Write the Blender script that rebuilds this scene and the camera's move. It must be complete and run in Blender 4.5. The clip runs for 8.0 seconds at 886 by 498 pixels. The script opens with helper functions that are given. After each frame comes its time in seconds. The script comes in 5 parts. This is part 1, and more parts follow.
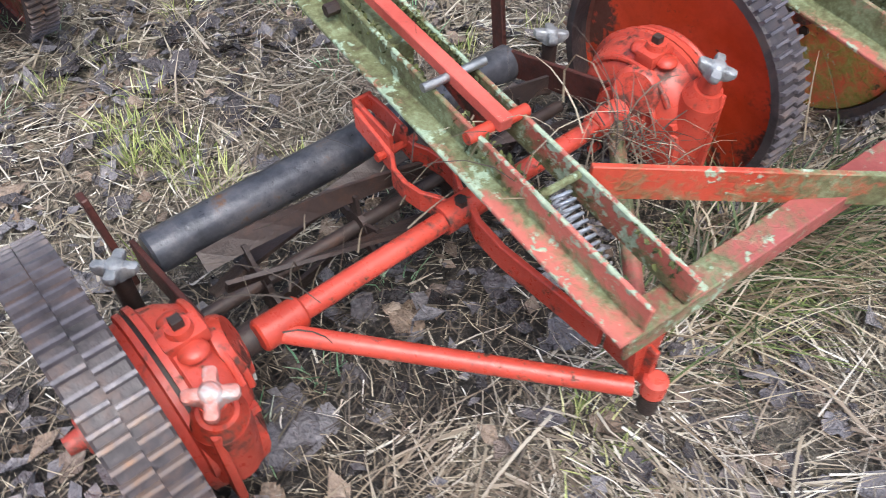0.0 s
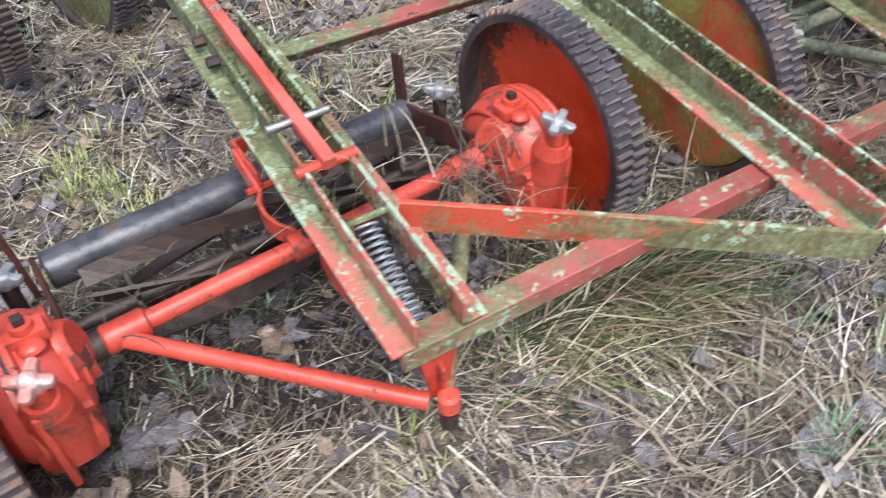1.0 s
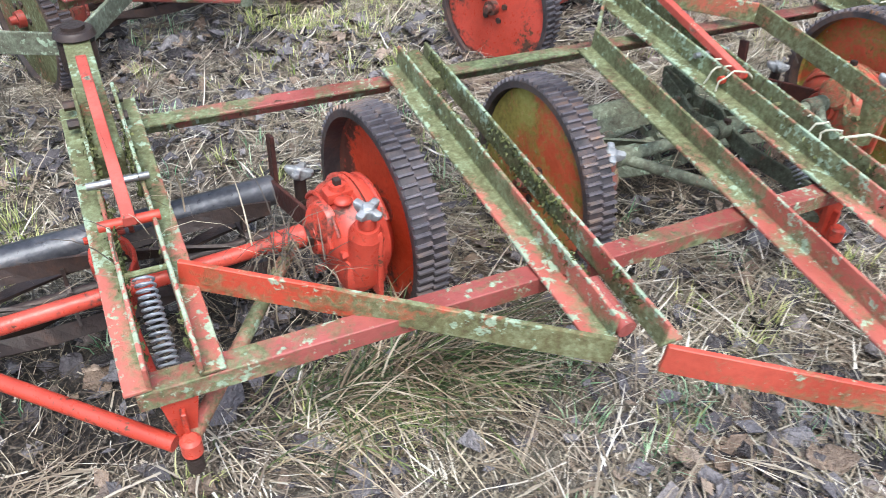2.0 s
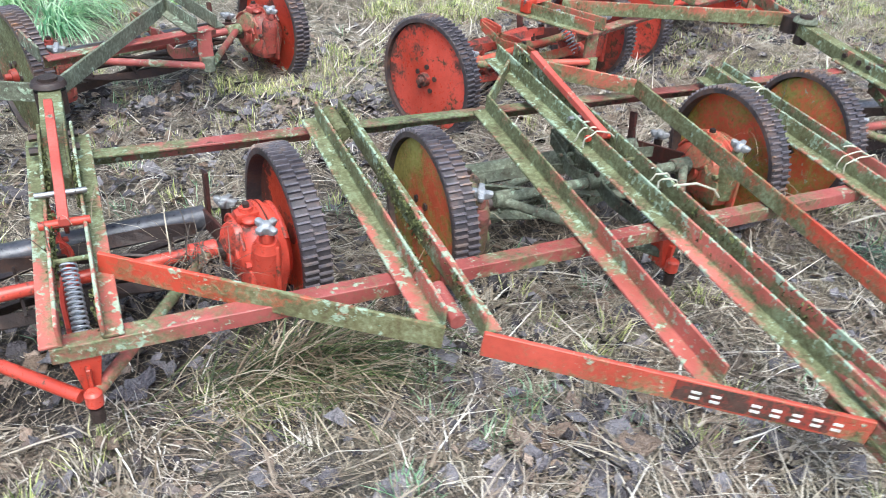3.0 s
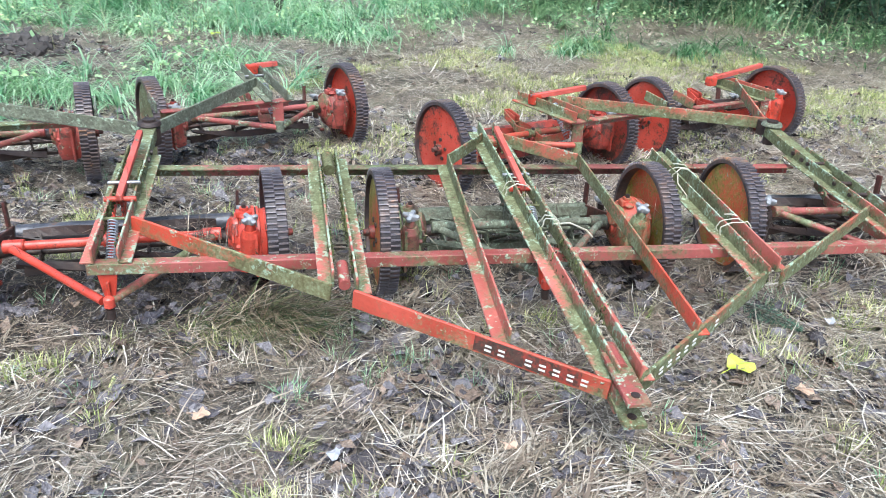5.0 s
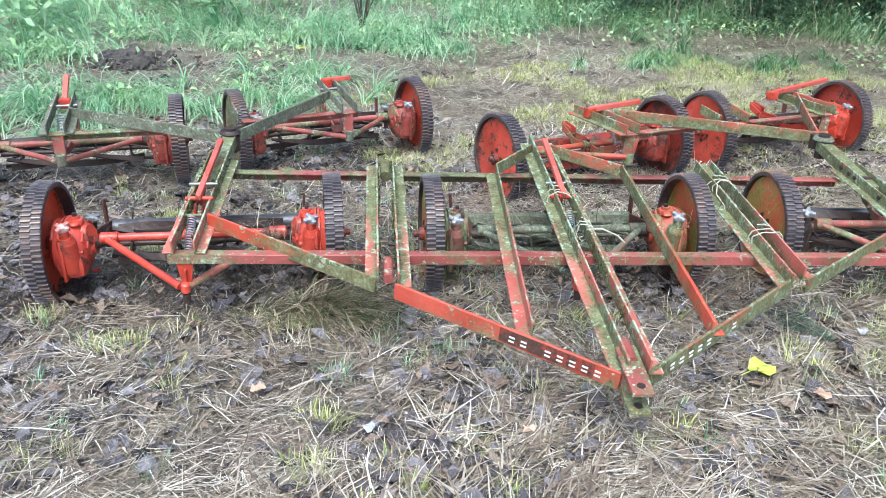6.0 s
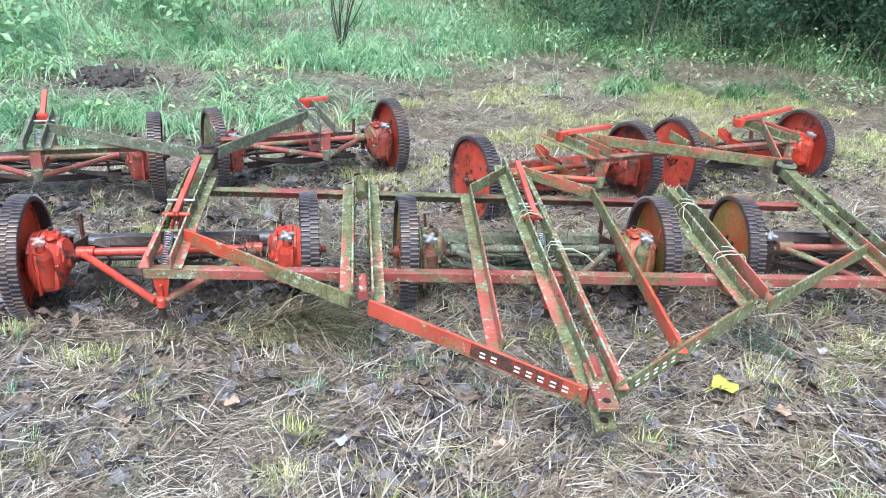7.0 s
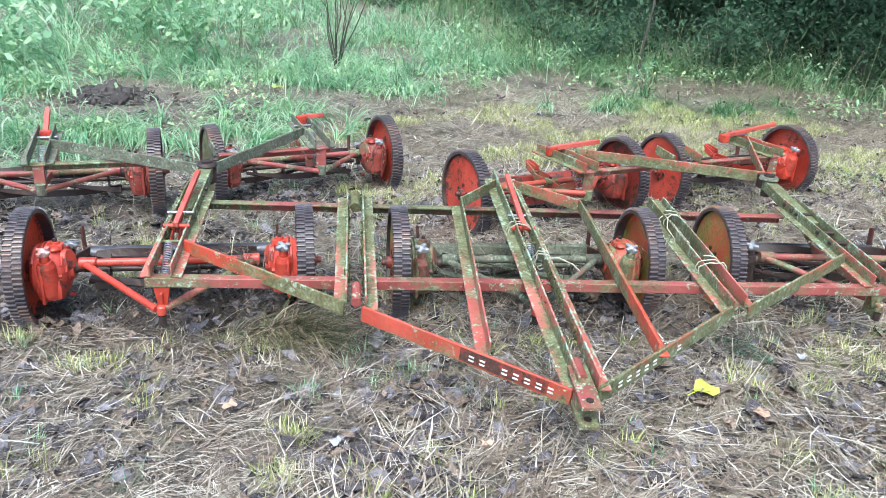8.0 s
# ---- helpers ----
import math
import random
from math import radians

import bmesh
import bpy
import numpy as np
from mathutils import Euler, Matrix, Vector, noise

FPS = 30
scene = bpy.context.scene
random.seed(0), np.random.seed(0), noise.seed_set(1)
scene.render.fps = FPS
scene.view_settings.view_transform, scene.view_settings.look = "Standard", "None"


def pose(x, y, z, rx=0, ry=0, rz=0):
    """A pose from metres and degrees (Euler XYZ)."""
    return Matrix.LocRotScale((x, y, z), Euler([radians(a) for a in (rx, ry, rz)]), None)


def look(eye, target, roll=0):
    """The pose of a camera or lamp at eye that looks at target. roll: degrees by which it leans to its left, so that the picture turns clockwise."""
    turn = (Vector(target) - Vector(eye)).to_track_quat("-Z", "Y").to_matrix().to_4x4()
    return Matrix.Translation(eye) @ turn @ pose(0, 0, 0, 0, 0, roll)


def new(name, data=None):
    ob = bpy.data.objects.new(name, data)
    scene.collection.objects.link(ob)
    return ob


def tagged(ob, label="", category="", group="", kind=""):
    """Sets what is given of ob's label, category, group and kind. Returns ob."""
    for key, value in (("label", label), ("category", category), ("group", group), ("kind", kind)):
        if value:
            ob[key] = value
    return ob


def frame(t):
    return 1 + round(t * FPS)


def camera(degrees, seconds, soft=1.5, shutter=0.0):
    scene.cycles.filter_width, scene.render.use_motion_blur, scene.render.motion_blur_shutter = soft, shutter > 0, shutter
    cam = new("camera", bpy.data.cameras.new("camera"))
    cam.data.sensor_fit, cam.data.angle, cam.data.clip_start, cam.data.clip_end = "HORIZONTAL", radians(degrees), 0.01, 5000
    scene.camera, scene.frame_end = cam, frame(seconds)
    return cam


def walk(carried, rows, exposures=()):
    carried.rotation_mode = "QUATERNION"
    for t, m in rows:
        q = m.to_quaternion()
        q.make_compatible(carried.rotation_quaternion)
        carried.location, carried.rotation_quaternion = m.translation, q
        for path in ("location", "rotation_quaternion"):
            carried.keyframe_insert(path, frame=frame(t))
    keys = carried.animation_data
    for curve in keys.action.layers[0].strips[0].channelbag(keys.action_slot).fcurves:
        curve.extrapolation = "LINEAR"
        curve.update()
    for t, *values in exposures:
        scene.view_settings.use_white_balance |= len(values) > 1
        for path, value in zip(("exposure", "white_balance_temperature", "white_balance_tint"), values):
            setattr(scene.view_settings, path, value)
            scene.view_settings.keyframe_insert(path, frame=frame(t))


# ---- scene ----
cam = camera(59.4, 8.0, soft=0.55, shutter=0.35)
PATH = [
    (0, (-0.412, -0.242, 0.943), (0.347, 0.828, -0.567), -0.6),
    (0.5, (-0.35, -0.382, 0.96), (0.372, 0.78, -0.499), -1.2),
    (1, (-0.234, -0.487, 0.992), (0.486, 0.742, -0.412), -2.0),
    (1.5, (-0.044, -0.613, 1.003), (0.676, 0.708, -0.316), 1.9),
    (1.7, (0.003, -0.659, 1.026), (0.724, 0.693, -0.26), 2.5),
    (2.8, (0.101, -1.047, 1.123), (0.847, 0.436, 0.007), 2.9),
    (3, (0.138, -1.127, 1.134), (0.891, 0.384, 0.062), 3.8),
    (3.5, (0.291, -1.311, 1.156), (0.965, 0.267, 0.129), 5.7),
    (4, (0.361, -1.537, 1.196), (0.933, 0.114, 0.222), 4.1),
    (4.2, (0.371, -1.658, 1.195), (0.911, 0.021, 0.251), 3.8),
    (5.3, (0.591, -2.062, 1.278), (0.897, -0.276, 0.431), 3.0),
    (5.5, (0.616, -2.121, 1.292), (0.857, -0.327, 0.442), 2.7),
    (6, (0.642, -2.196, 1.319), (0.812, -0.389, 0.477), 1.8),
    (6.5, (0.644, -2.225, 1.328), (0.823, -0.415, 0.496), 2.5),
    (7, (0.645, -2.25, 1.332), (0.876, -0.427, 0.543), 3.2),
    (7.5, (0.653, -2.28, 1.347), (0.902, -0.447, 0.588), 3.4),
    (8, (0.654, -2.348, 1.339), (0.893, -0.507, 0.595), 3.1),
]
walk(cam, [(t, look(eye, target, roll)) for t, eye, target, roll in PATH],
     [(0, 0.98, 6430, 8), (1.5, 1.12, 6350, 6), (3.5, 1.22, 6100, 4), (5.5, 1.24, 6020, 4), (8, 1.26, 6000, 4)])

# ---- light: overcast sky over a clearing ----
world = bpy.data.worlds.new("overcast")
scene.world = world
world.use_nodes = True
wn, wl = world.node_tree.nodes, world.node_tree.links
sky = wn.new("ShaderNodeTexSky")
sky.sky_type, sky.sun_disc = "NISHITA", False
sky.sun_elevation, sky.sun_rotation = radians(62), radians(198)
sky.air_density, sky.dust_density, sky.ozone_density = 1.0, 4.0, 1.0
wl.new(sky.outputs[0], wn["Background"].inputs[0])
wn["Background"].inputs[1].default_value = 0.15
sun = new("sun", bpy.data.lights.new("sun", "SUN"))
sun.data.energy, sun.data.angle, sun.data.color = 1.5, radians(40), (0.88, 0.96, 1.0)
sun.matrix_world = look((0, 0, 10), (1.5, 4.6, 0))


# ---- materials ----
def shader(name, rough=0.6, metal=0.0):
    m = bpy.data.materials.new(name)
    m.use_nodes = True
    nt = m.node_tree
    b = nt.nodes["Principled BSDF"]
    b.inputs["Roughness"].default_value, b.inputs["Metallic"].default_value = rough, metal
    return m, nt, b


def link(nt, a, b):
    nt.links.new(a, b)


def coords(nt, shift=True):
    tc = nt.nodes.new("ShaderNodeTexCoord")
    if not shift:
        return tc.outputs["Object"]
    oi = nt.nodes.new("ShaderNodeObjectInfo")
    add = nt.nodes.new("ShaderNodeVectorMath")
    add.operation = "MULTIPLY_ADD"
    cb = nt.nodes.new("ShaderNodeCombineXYZ")
    for i in range(3):
        link(nt, oi.outputs["Random"], cb.inputs[i])
    link(nt, cb.outputs[0], add.inputs[0])
    add.inputs[1].default_value = (7.0, 11.0, 5.0)
    link(nt, tc.outputs["Object"], add.inputs[2])
    return add.outputs[0]


def noise_tex(nt, vec, scale, detail=5.0, rough=0.6, warp=0.0):
    n = nt.nodes.new("ShaderNodeTexNoise")
    n.inputs["Scale"].default_value, n.inputs["Detail"].default_value = scale, detail
    n.inputs["Roughness"].default_value, n.inputs["Distortion"].default_value = rough, warp
    link(nt, vec, n.inputs["Vector"])
    return n.outputs["Fac"]


def ramp(nt, fac, stops):
    r = nt.nodes.new("ShaderNodeValToRGB")
    e = r.color_ramp.elements
    while len(e) < len(stops):
        e.new(0.5)
    for el, (p, c) in zip(e, stops):
        el.position, el.color = p, (*c, 1) if len(c) == 3 else c
    link(nt, fac, r.inputs[0])
    return r.outputs[0]


def mask(nt, fac, lo, hi):
    mr = nt.nodes.new("ShaderNodeMapRange")
    mr.inputs["From Min"].default_value, mr.inputs["From Max"].default_value = lo, hi
    link(nt, fac, mr.inputs["Value"])
    return mr.outputs[0]


def mix(nt, fac, a, b):
    m = nt.nodes.new("ShaderNodeMix")
    m.data_type = "RGBA"
    if isinstance(fac, float):
        m.inputs[0].default_value = fac
    else:
        link(nt, fac, m.inputs[0])
    for i, v in ((6, a), (7, b)):
        if isinstance(v, tuple):
            m.inputs[i].default_value = (*v, 1)
        else:
            link(nt, v, m.inputs[i])
    return m.outputs[2]


def math_node(nt, op, a, b):
    m = nt.nodes.new("ShaderNodeMath")
    m.operation = op
    for i, v in ((0, a), (1, b)):
        if isinstance(v, (int, float)):
            m.inputs[i].default_value = v
        else:
            link(nt, v, m.inputs[i])
    return m.outputs[0]


def bump(nt, b, height, strength=0.4, dist=0.004):
    n = nt.nodes.new("ShaderNodeBump")
    n.inputs["Strength"].default_value, n.inputs["Distance"].default_value = strength, dist
    link(nt, height, n.inputs["Height"])
    link(nt, n.outputs[0], b.inputs["Normal"])


MOSS_A, MOSS_B, MOSS_C = (0.038, 0.050, 0.020), (0.115, 0.145, 0.066), (0.23, 0.295, 0.17)
LICHEN_A, LICHEN_B = (0.20, 0.28, 0.19), (0.44, 0.54, 0.41)


def blend3(nt, v, scales, shares, warp=0.3):
    """A mottling with structure at three sizes."""
    out = None
    for sc, sh in zip(scales, shares):
        n = math_node(nt, "MULTIPLY", noise_tex(nt, v, sc, 4, 0.6, warp), sh)
        out = n if out is None else math_node(nt, "ADD", out, n)
    return out


def painted(name, red=(0.60, 0.038, 0.010), moss=0.0, lichen=0.0, rust=0.3, rough=0.35, mud=0.0, rim=0.0, grow=0.0, tones=None, grime=0.0):
    """Old orange-red paint, with chips to rust, moss films and lichen patches in the shares given (0 to 1)."""
    m, nt, b = shader(name, rough)
    v = coords(nt)
    big, fine = noise_tex(nt, v, 5, 4, 0.6, 0.4), noise_tex(nt, v, 90, 6, 0.7)
    grit = noise_tex(nt, v, 420, 3, 0.6)
    faded = tuple(min(1, c * 1.1 + 0.03) for c in red)
    col = mix(nt, mask(nt, big, 0.35, 0.65), tuple(c * 0.72 for c in red), faded)
    col = mix(nt, math_node(nt, "MULTIPLY", mask(nt, fine, 0.45, 0.75), 0.35), col, tuple(c * 0.45 + 0.01 for c in red))
    chips = blend3(nt, v, (8, 34, 120), (0.4, 0.35, 0.25), 0.5)
    k = mask(nt, chips, 0.635 - 0.10 * rust, 0.665 - 0.09 * rust)
    col = mix(nt, k, col, ramp(nt, fine, [(0.3, (0.04, 0.02, 0.014)), (0.7, (0.16, 0.07, 0.038))]))
    rgh = math_node(nt, "MULTIPLY_ADD", mask(nt, fine, 0.2, 0.9), 0.4)
    rgh.node.inputs[2].default_value = rough - 0.14
    rgh = math_node(nt, "MAXIMUM", rgh, math_node(nt, "MULTIPLY", k, 0.75))
    hgt = math_node(nt, "SUBTRACT", math_node(nt, "MULTIPLY", fine, 0.5), math_node(nt, "MULTIPLY", k, 0.35))
    crest = nt.nodes.new("ShaderNodeAttribute")
    crest.attribute_name = "crest"
    crest = crest.outputs["Fac"]
    if moss:
        patch = blend3(nt, v, (2.4, 14, 80), (0.46, 0.28, 0.26), 0.6)
        patch = math_node(nt, "SUBTRACT", patch, math_node(nt, "MULTIPLY", crest, rim))
        if grow:
            along = nt.nodes.new("ShaderNodeAttribute")
            along.attribute_name = "along"
            patch = math_node(nt, "ADD", patch, math_node(nt, "MULTIPLY", mask(nt, along.outputs["Fac"], 0.3, 0.7), grow))
        k = mask(nt, patch, 0.565 - 0.16 * moss, 0.665 - 0.16 * moss)
        tone = math_node(nt, "ADD", math_node(nt, "MULTIPLY", fine, 0.6), math_node(nt, "MULTIPLY", noise_tex(nt, v, 14, 4), 0.4))
        col = mix(nt, math_node(nt, "MULTIPLY", k, 0.93), col, ramp(nt, tone, list(zip((0.36, 0.50, 0.64), tones or (MOSS_A, MOSS_B, MOSS_C)))))
        rgh = math_node(nt, "MAXIMUM", rgh, math_node(nt, "MULTIPLY", k, 0.85))
        hgt = math_node(nt, "ADD", hgt, math_node(nt, "MULTIPLY", math_node(nt, "MULTIPLY", k, math_node(nt, "ADD", grit, fine)), 0.9))
    if lichen:
        crust = blend3(nt, v, (7, 42, 110), (0.30, 0.42, 0.28), 0.4)
        crust = math_node(nt, "ADD", crust, math_node(nt, "MULTIPLY", mask(nt, crest, 0.72, 1.0), 0.35 * rim))
        k = mask(nt, crust, 0.60 - 0.10 * lichen, 0.63 - 0.10 * lichen)
        col = mix(nt, math_node(nt, "MULTIPLY", k, 0.92), col, ramp(nt, fine, [(0.3, LICHEN_A), (0.7, LICHEN_B)]))
        rgh = math_node(nt, "MAXIMUM", rgh, math_node(nt, "MULTIPLY", k, 0.9))
        hgt = math_node(nt, "ADD", hgt, math_node(nt, "MULTIPLY", k, 0.9))
    if mud:
        cake = blend3(nt, v, (6, 22, 110), (0.45, 0.3, 0.25), 0.3)
        if grime:
            cake = math_node(nt, "ADD", cake, math_node(nt, "MULTIPLY", crest, grime))
        k = mask(nt, cake, 0.60 - 0.14 * mud, 0.66 - 0.12 * mud)
        col = mix(nt, math_node(nt, "MULTIPLY", k, 0.9), col, ramp(nt, fine, [(0.3, (0.022, 0.016, 0.013)), (0.7, (0.075, 0.055, 0.042))]))
        rgh = math_node(nt, "MAXIMUM", rgh, math_node(nt, "MULTIPLY", k, 0.7))
    link(nt, col, b.inputs["Base Color"])
    link(nt, rgh, b.inputs["Roughness"])
    bump(nt, b, hgt, 0.5, 0.0025)
    return m


def bare(name, stops, scale=14.0, rough=0.5, metal=0.0, strength=0.5, placed=False):
    m, nt, b = shader(name, rough, metal)
    v = nt.nodes.new("ShaderNodeNewGeometry").outputs["Position"] if placed else coords(nt)
    a, f = noise_tex(nt, v, scale, 8, 0.68, 0.4), noise_tex(nt, v, scale * 7, 4)
    link(nt, ramp(nt, math_node(nt, "ADD", math_node(nt, "MULTIPLY", a, 0.75), math_node(nt, "MULTIPLY", f, 0.25)), stops), b.inputs["Base Color"])
    r = math_node(nt, "MULTIPLY_ADD", f, 0.4)
    r.node.inputs[2].default_value = rough - 0.2
    link(nt, r, b.inputs["Roughness"])
    bump(nt, b, math_node(nt, "ADD", a, f), strength, 0.003)
    return m


def islands(name, stops, rough=0.6, trans=0.0, fine=0.0, drift=None, crumple=0.0):
    """For joined small growth and litter: each island takes its own colour."""
    m, nt, b = shader(name, rough)
    g = nt.nodes.new("ShaderNodeNewGeometry")
    fac = g.outputs["Random Per Island"]
    col = ramp(nt, fac, stops)
    if fine:
        tc = nt.nodes.new("ShaderNodeTexCoord")
        col = mix(nt, math_node(nt, "MULTIPLY", noise_tex(nt, tc.outputs["Object"], fine, 3), 0.6), col, tuple(c * 0.45 for c in stops[0][1]))
    if drift:
        pos = nt.nodes.new("ShaderNodeTexCoord").outputs["Object"]
        for k, (sc, tone, share) in enumerate(drift):
            col = mix(nt, math_node(nt, "MULTIPLY", mask(nt, noise_tex(nt, pos, sc, 3, 0.6, 0.3), 0.48, 0.62), share), col, tone)
    if crumple:
        bump(nt, b, noise_tex(nt, nt.nodes.new("ShaderNodeTexCoord").outputs["Object"], crumple, 4, 0.6, 0.5), 1.0, 0.012)
    link(nt, col, b.inputs["Base Color"])
    if trans:
        t = nt.nodes.new("ShaderNodeBsdfTranslucent")
        link(nt, col, t.inputs[0])
        mx = nt.nodes.new("ShaderNodeMixShader")
        mx.inputs[0].default_value = trans
        link(nt, b.outputs[0], mx.inputs[1])
        link(nt, t.outputs[0], mx.inputs[2])
        link(nt, mx.outputs[0], nt.nodes["Material Output"].inputs[0])
    return m


RED = painted("orange_red_paint", red=(0.55, 0.054, 0.029), rust=0.62, rough=0.30, mud=0.42, grime=0.05)
ORANGE = painted("bright_orange_paint", red=(0.72, 0.060, 0.012), rust=0.5, rough=0.4, mud=0.25, grime=0.13)
RED_WORN = painted("worn_red_paint", red=(0.56, 0.045, 0.018), rust=0.7, lichen=0.05, rough=0.42, mud=0.4)
RED_LICHEN = painted("lichened_red_paint", red=(0.45, 0.110, 0.080), moss=1.32, lichen=0.48, rust=0.4, rough=0.5, rim=0.15, grow=0.12)
RED_MOSS = painted("mossy_red_paint", red=(0.46, 0.085, 0.05), moss=1.40, lichen=0.3, rust=0.3, rough=0.55, rim=0.10)
RED_RAIL = painted("weathered_red_paint", red=(0.33, 0.068, 0.058), moss=0.62, lichen=0.46, rust=0.5, rough=0.45)
GREEN_MOSS = painted("moss_covered_paint", red=(0.40, 0.06, 0.03), moss=1.35, lichen=0.42, rust=0.4, rough=0.6, rim=0.05)
GREY_MOSS = painted("grey_green_weathered_paint", red=(0.30, 0.07, 0.045), moss=1.45, lichen=0.36, rust=0.3, rough=0.6, rim=0.03, tones=((0.045, 0.055, 0.038), (0.11, 0.135, 0.095), (0.23, 0.275, 0.205)))
RED_SIDE = painted("half_mossy_red_paint", red=(0.46, 0.110, 0.082), moss=0.80, lichen=0.26, rust=0.35, rough=0.45, rim=0.08, grow=0.16)
RED_BRACE = painted("mostly_red_paint", red=(0.56, 0.060, 0.026), moss=0.62, lichen=0.14, rust=0.3, rough=0.45, rim=0.06, grow=0.15)
DISC_GREEN = painted("algae_green_disc_paint", red=(0.60, 0.09, 0.03), moss=0.86, lichen=0.12, rust=0.4, rough=0.5, tones=((0.11, 0.11, 0.02), (0.24, 0.235, 0.05), (0.34, 0.34, 0.10)))
RED_ARM = painted("dull_red_arm_paint", red=(0.50, 0.065, 0.036), moss=0.62, lichen=0.10, rust=0.3, rough=0.45, rim=0.05)
FADED = painted("faded_pink_red_paint", red=(0.56, 0.085, 0.06), rust=0.4, lichen=0.1, rough=0.5, mud=0.2)
RUSTY = bare("rusty_maroon_iron", [(0.35, (0.030, 0.014, 0.012)), (0.55, (0.10, 0.030, 0.024)), (0.75, (0.19, 0.055, 0.035))], 14, 0.5, 0.1)
DULL_RED = painted("dull_dirty_red_paint", red=(0.33, 0.050, 0.036), moss=0.35, lichen=0.15, rust=0.8, rough=0.45, mud=0.7)
DULL_CASE = painted("dull_grimy_case_paint", red=(0.22, 0.055, 0.045), moss=0.85, lichen=0.2, rust=0.8, rough=0.5, mud=0.6)
RED_MUD = painted("muddy_dark_red_paint", red=(0.34, 0.032, 0.017), rust=0.9, rough=0.5, mud=0.85)
TREAD = bare("rusty_iron_tread", [(0.36, (0.045, 0.040, 0.049)), (0.49, (0.130, 0.115, 0.130)), (0.57, (0.205, 0.150, 0.128)), (0.66, (0.40, 0.185, 0.08))], 5, 0.40, 0.2, 0.9, True)
# rim kept darker than the lugs, so the gaps between them stand out
DARK_RIM = bare("dark_rust_rim", [(0.34, (0.020, 0.017, 0.019)), (0.48, (0.060, 0.048, 0.052)), (0.62, (0.13, 0.080, 0.064)), (0.74, (0.25, 0.105, 0.05))], 9, 0.5, 0.15, 0.7, True)
DARK = bare("dark_rusty_iron", [(0.3, (0.018, 0.014, 0.014)), (0.55, (0.05, 0.032, 0.028)), (0.75, (0.11, 0.05, 0.03))], 16, 0.5, 0.2)
PIPE = bare("dark_wet_pipe", [(0.36, (0.026, 0.027, 0.034)), (0.52, (0.070, 0.071, 0.085)), (0.60, (0.115, 0.110, 0.122)), (0.655, (0.13, 0.075, 0.05)), (0.72, (0.36, 0.15, 0.05))], 9, 0.34, 0.3, 0.45)
ALLOY = bare("chalky_cast_alloy", [(0.3, (0.20, 0.20, 0.215)), (0.6, (0.40, 0.405, 0.42)), (0.8, (0.56, 0.55, 0.55))], 40, 0.45, 0.45)
ZINC = bare("dull_zinc", [(0.3, (0.2, 0.2, 0.2)), (0.7, (0.42, 0.42, 0.43))], 30, 0.35, 0.8)
SPRING = bare("grey_spring_steel", [(0.3, (0.20, 0.22, 0.26)), (0.7, (0.46, 0.48, 0.54))], 40, 0.4, 0.4)
KNOB_PAINT = bare("half_stripped_red_alloy", [(0.34, (0.50, 0.10, 0.075)), (0.5, (0.50, 0.22, 0.19)), (0.62, (0.46, 0.43, 0.43))], 30, 0.45, 0.2)
LETTER = bare("chipped_white_paint", [(0.3, (0.45, 0.43, 0.40)), (0.6, (0.78, 0.77, 0.74))], 40, 0.6)
TWINE = bare("bleached_twine", [(0.3, (0.35, 0.33, 0.24)), (0.7, (0.6, 0.58, 0.48))], 60, 0.8)


# ---- mesh helpers ----
def part(name, bm, mat, parent=None, label="", smooth=False):
    me = bpy.data.meshes.new(name)
    if smooth:
        for f in bm.faces:
            f.smooth = True
    bm.to_mesh(me)
    bm.free()
    me.materials.append(mat)
    if smooth:
        me.set_sharp_from_angle(angle=radians(38))
    ob = new(name, me)
    ob.parent = parent
    if parent is not None and parent.type == "MESH":
        ob.matrix_parent_inverse = Matrix.Identity(4)
    if label:
        ob["label"] = label
    return ob


def thing(name, m, label, category, group=""):
    e = new(name)
    e.empty_display_size = 0.1
    e.matrix_basis = m
    return tagged(e, label, category, group)


def quads_mesh(name, verts, faces, mat):
    """A joined mesh from arrays, faces of one size."""
    me = bpy.data.meshes.new(name)
    k = faces.shape[1]
    me.vertices.add(len(verts))
    me.vertices.foreach_set("co", np.ascontiguousarray(verts, dtype=np.float32).ravel())
    me.loops.add(faces.size)
    me.loops.foreach_set("vertex_index", np.ascontiguousarray(faces, dtype=np.int32).ravel())
    me.polygons.add(len(faces))
    me.polygons.foreach_set("loop_start", np.arange(len(faces), dtype=np.int32) * k)
    me.update(calc_edges=True)
    me.materials.append(mat)
    return new(name, me)


def basis(a, b, up=(0, 0, 1)):
    d = (b - a).normalized()
    u = Vector(up)
    if abs(d.dot(u)) > 0.97:
        u = Vector((0, 1, 0))
    s = d.cross(u).normalized()
    return d, s, s.cross(d)


def prism(bm, a, b, profile, up=(0, 0, 1), bevel=0.0015):
    """A closed profile of (side, up) pairs drawn from a to b."""
    a, b = Vector(a), Vector(b)
    d, s, u = basis(a, b, up)
    ring = [[bm.verts.new(p + s * x + u * y) for x, y in profile] for p in (a, b)]
    n = len(profile)
    fs = [bm.faces.new([ring[0][i], ring[0][(i + 1) % n], ring[1][(i + 1) % n], ring[1][i]]) for i in range(n)]
    fs += [bm.faces.new(ring[0][::-1]), bm.faces.new(ring[1])]
    bmesh.ops.recalc_face_normals(bm, faces=fs)
    if bevel:
        es = list({e for f in fs for e in f.edges})
        bmesh.ops.bevel(bm, geom=es, offset=bevel, segments=1, affect="EDGES", profile=0.5)
    return bm


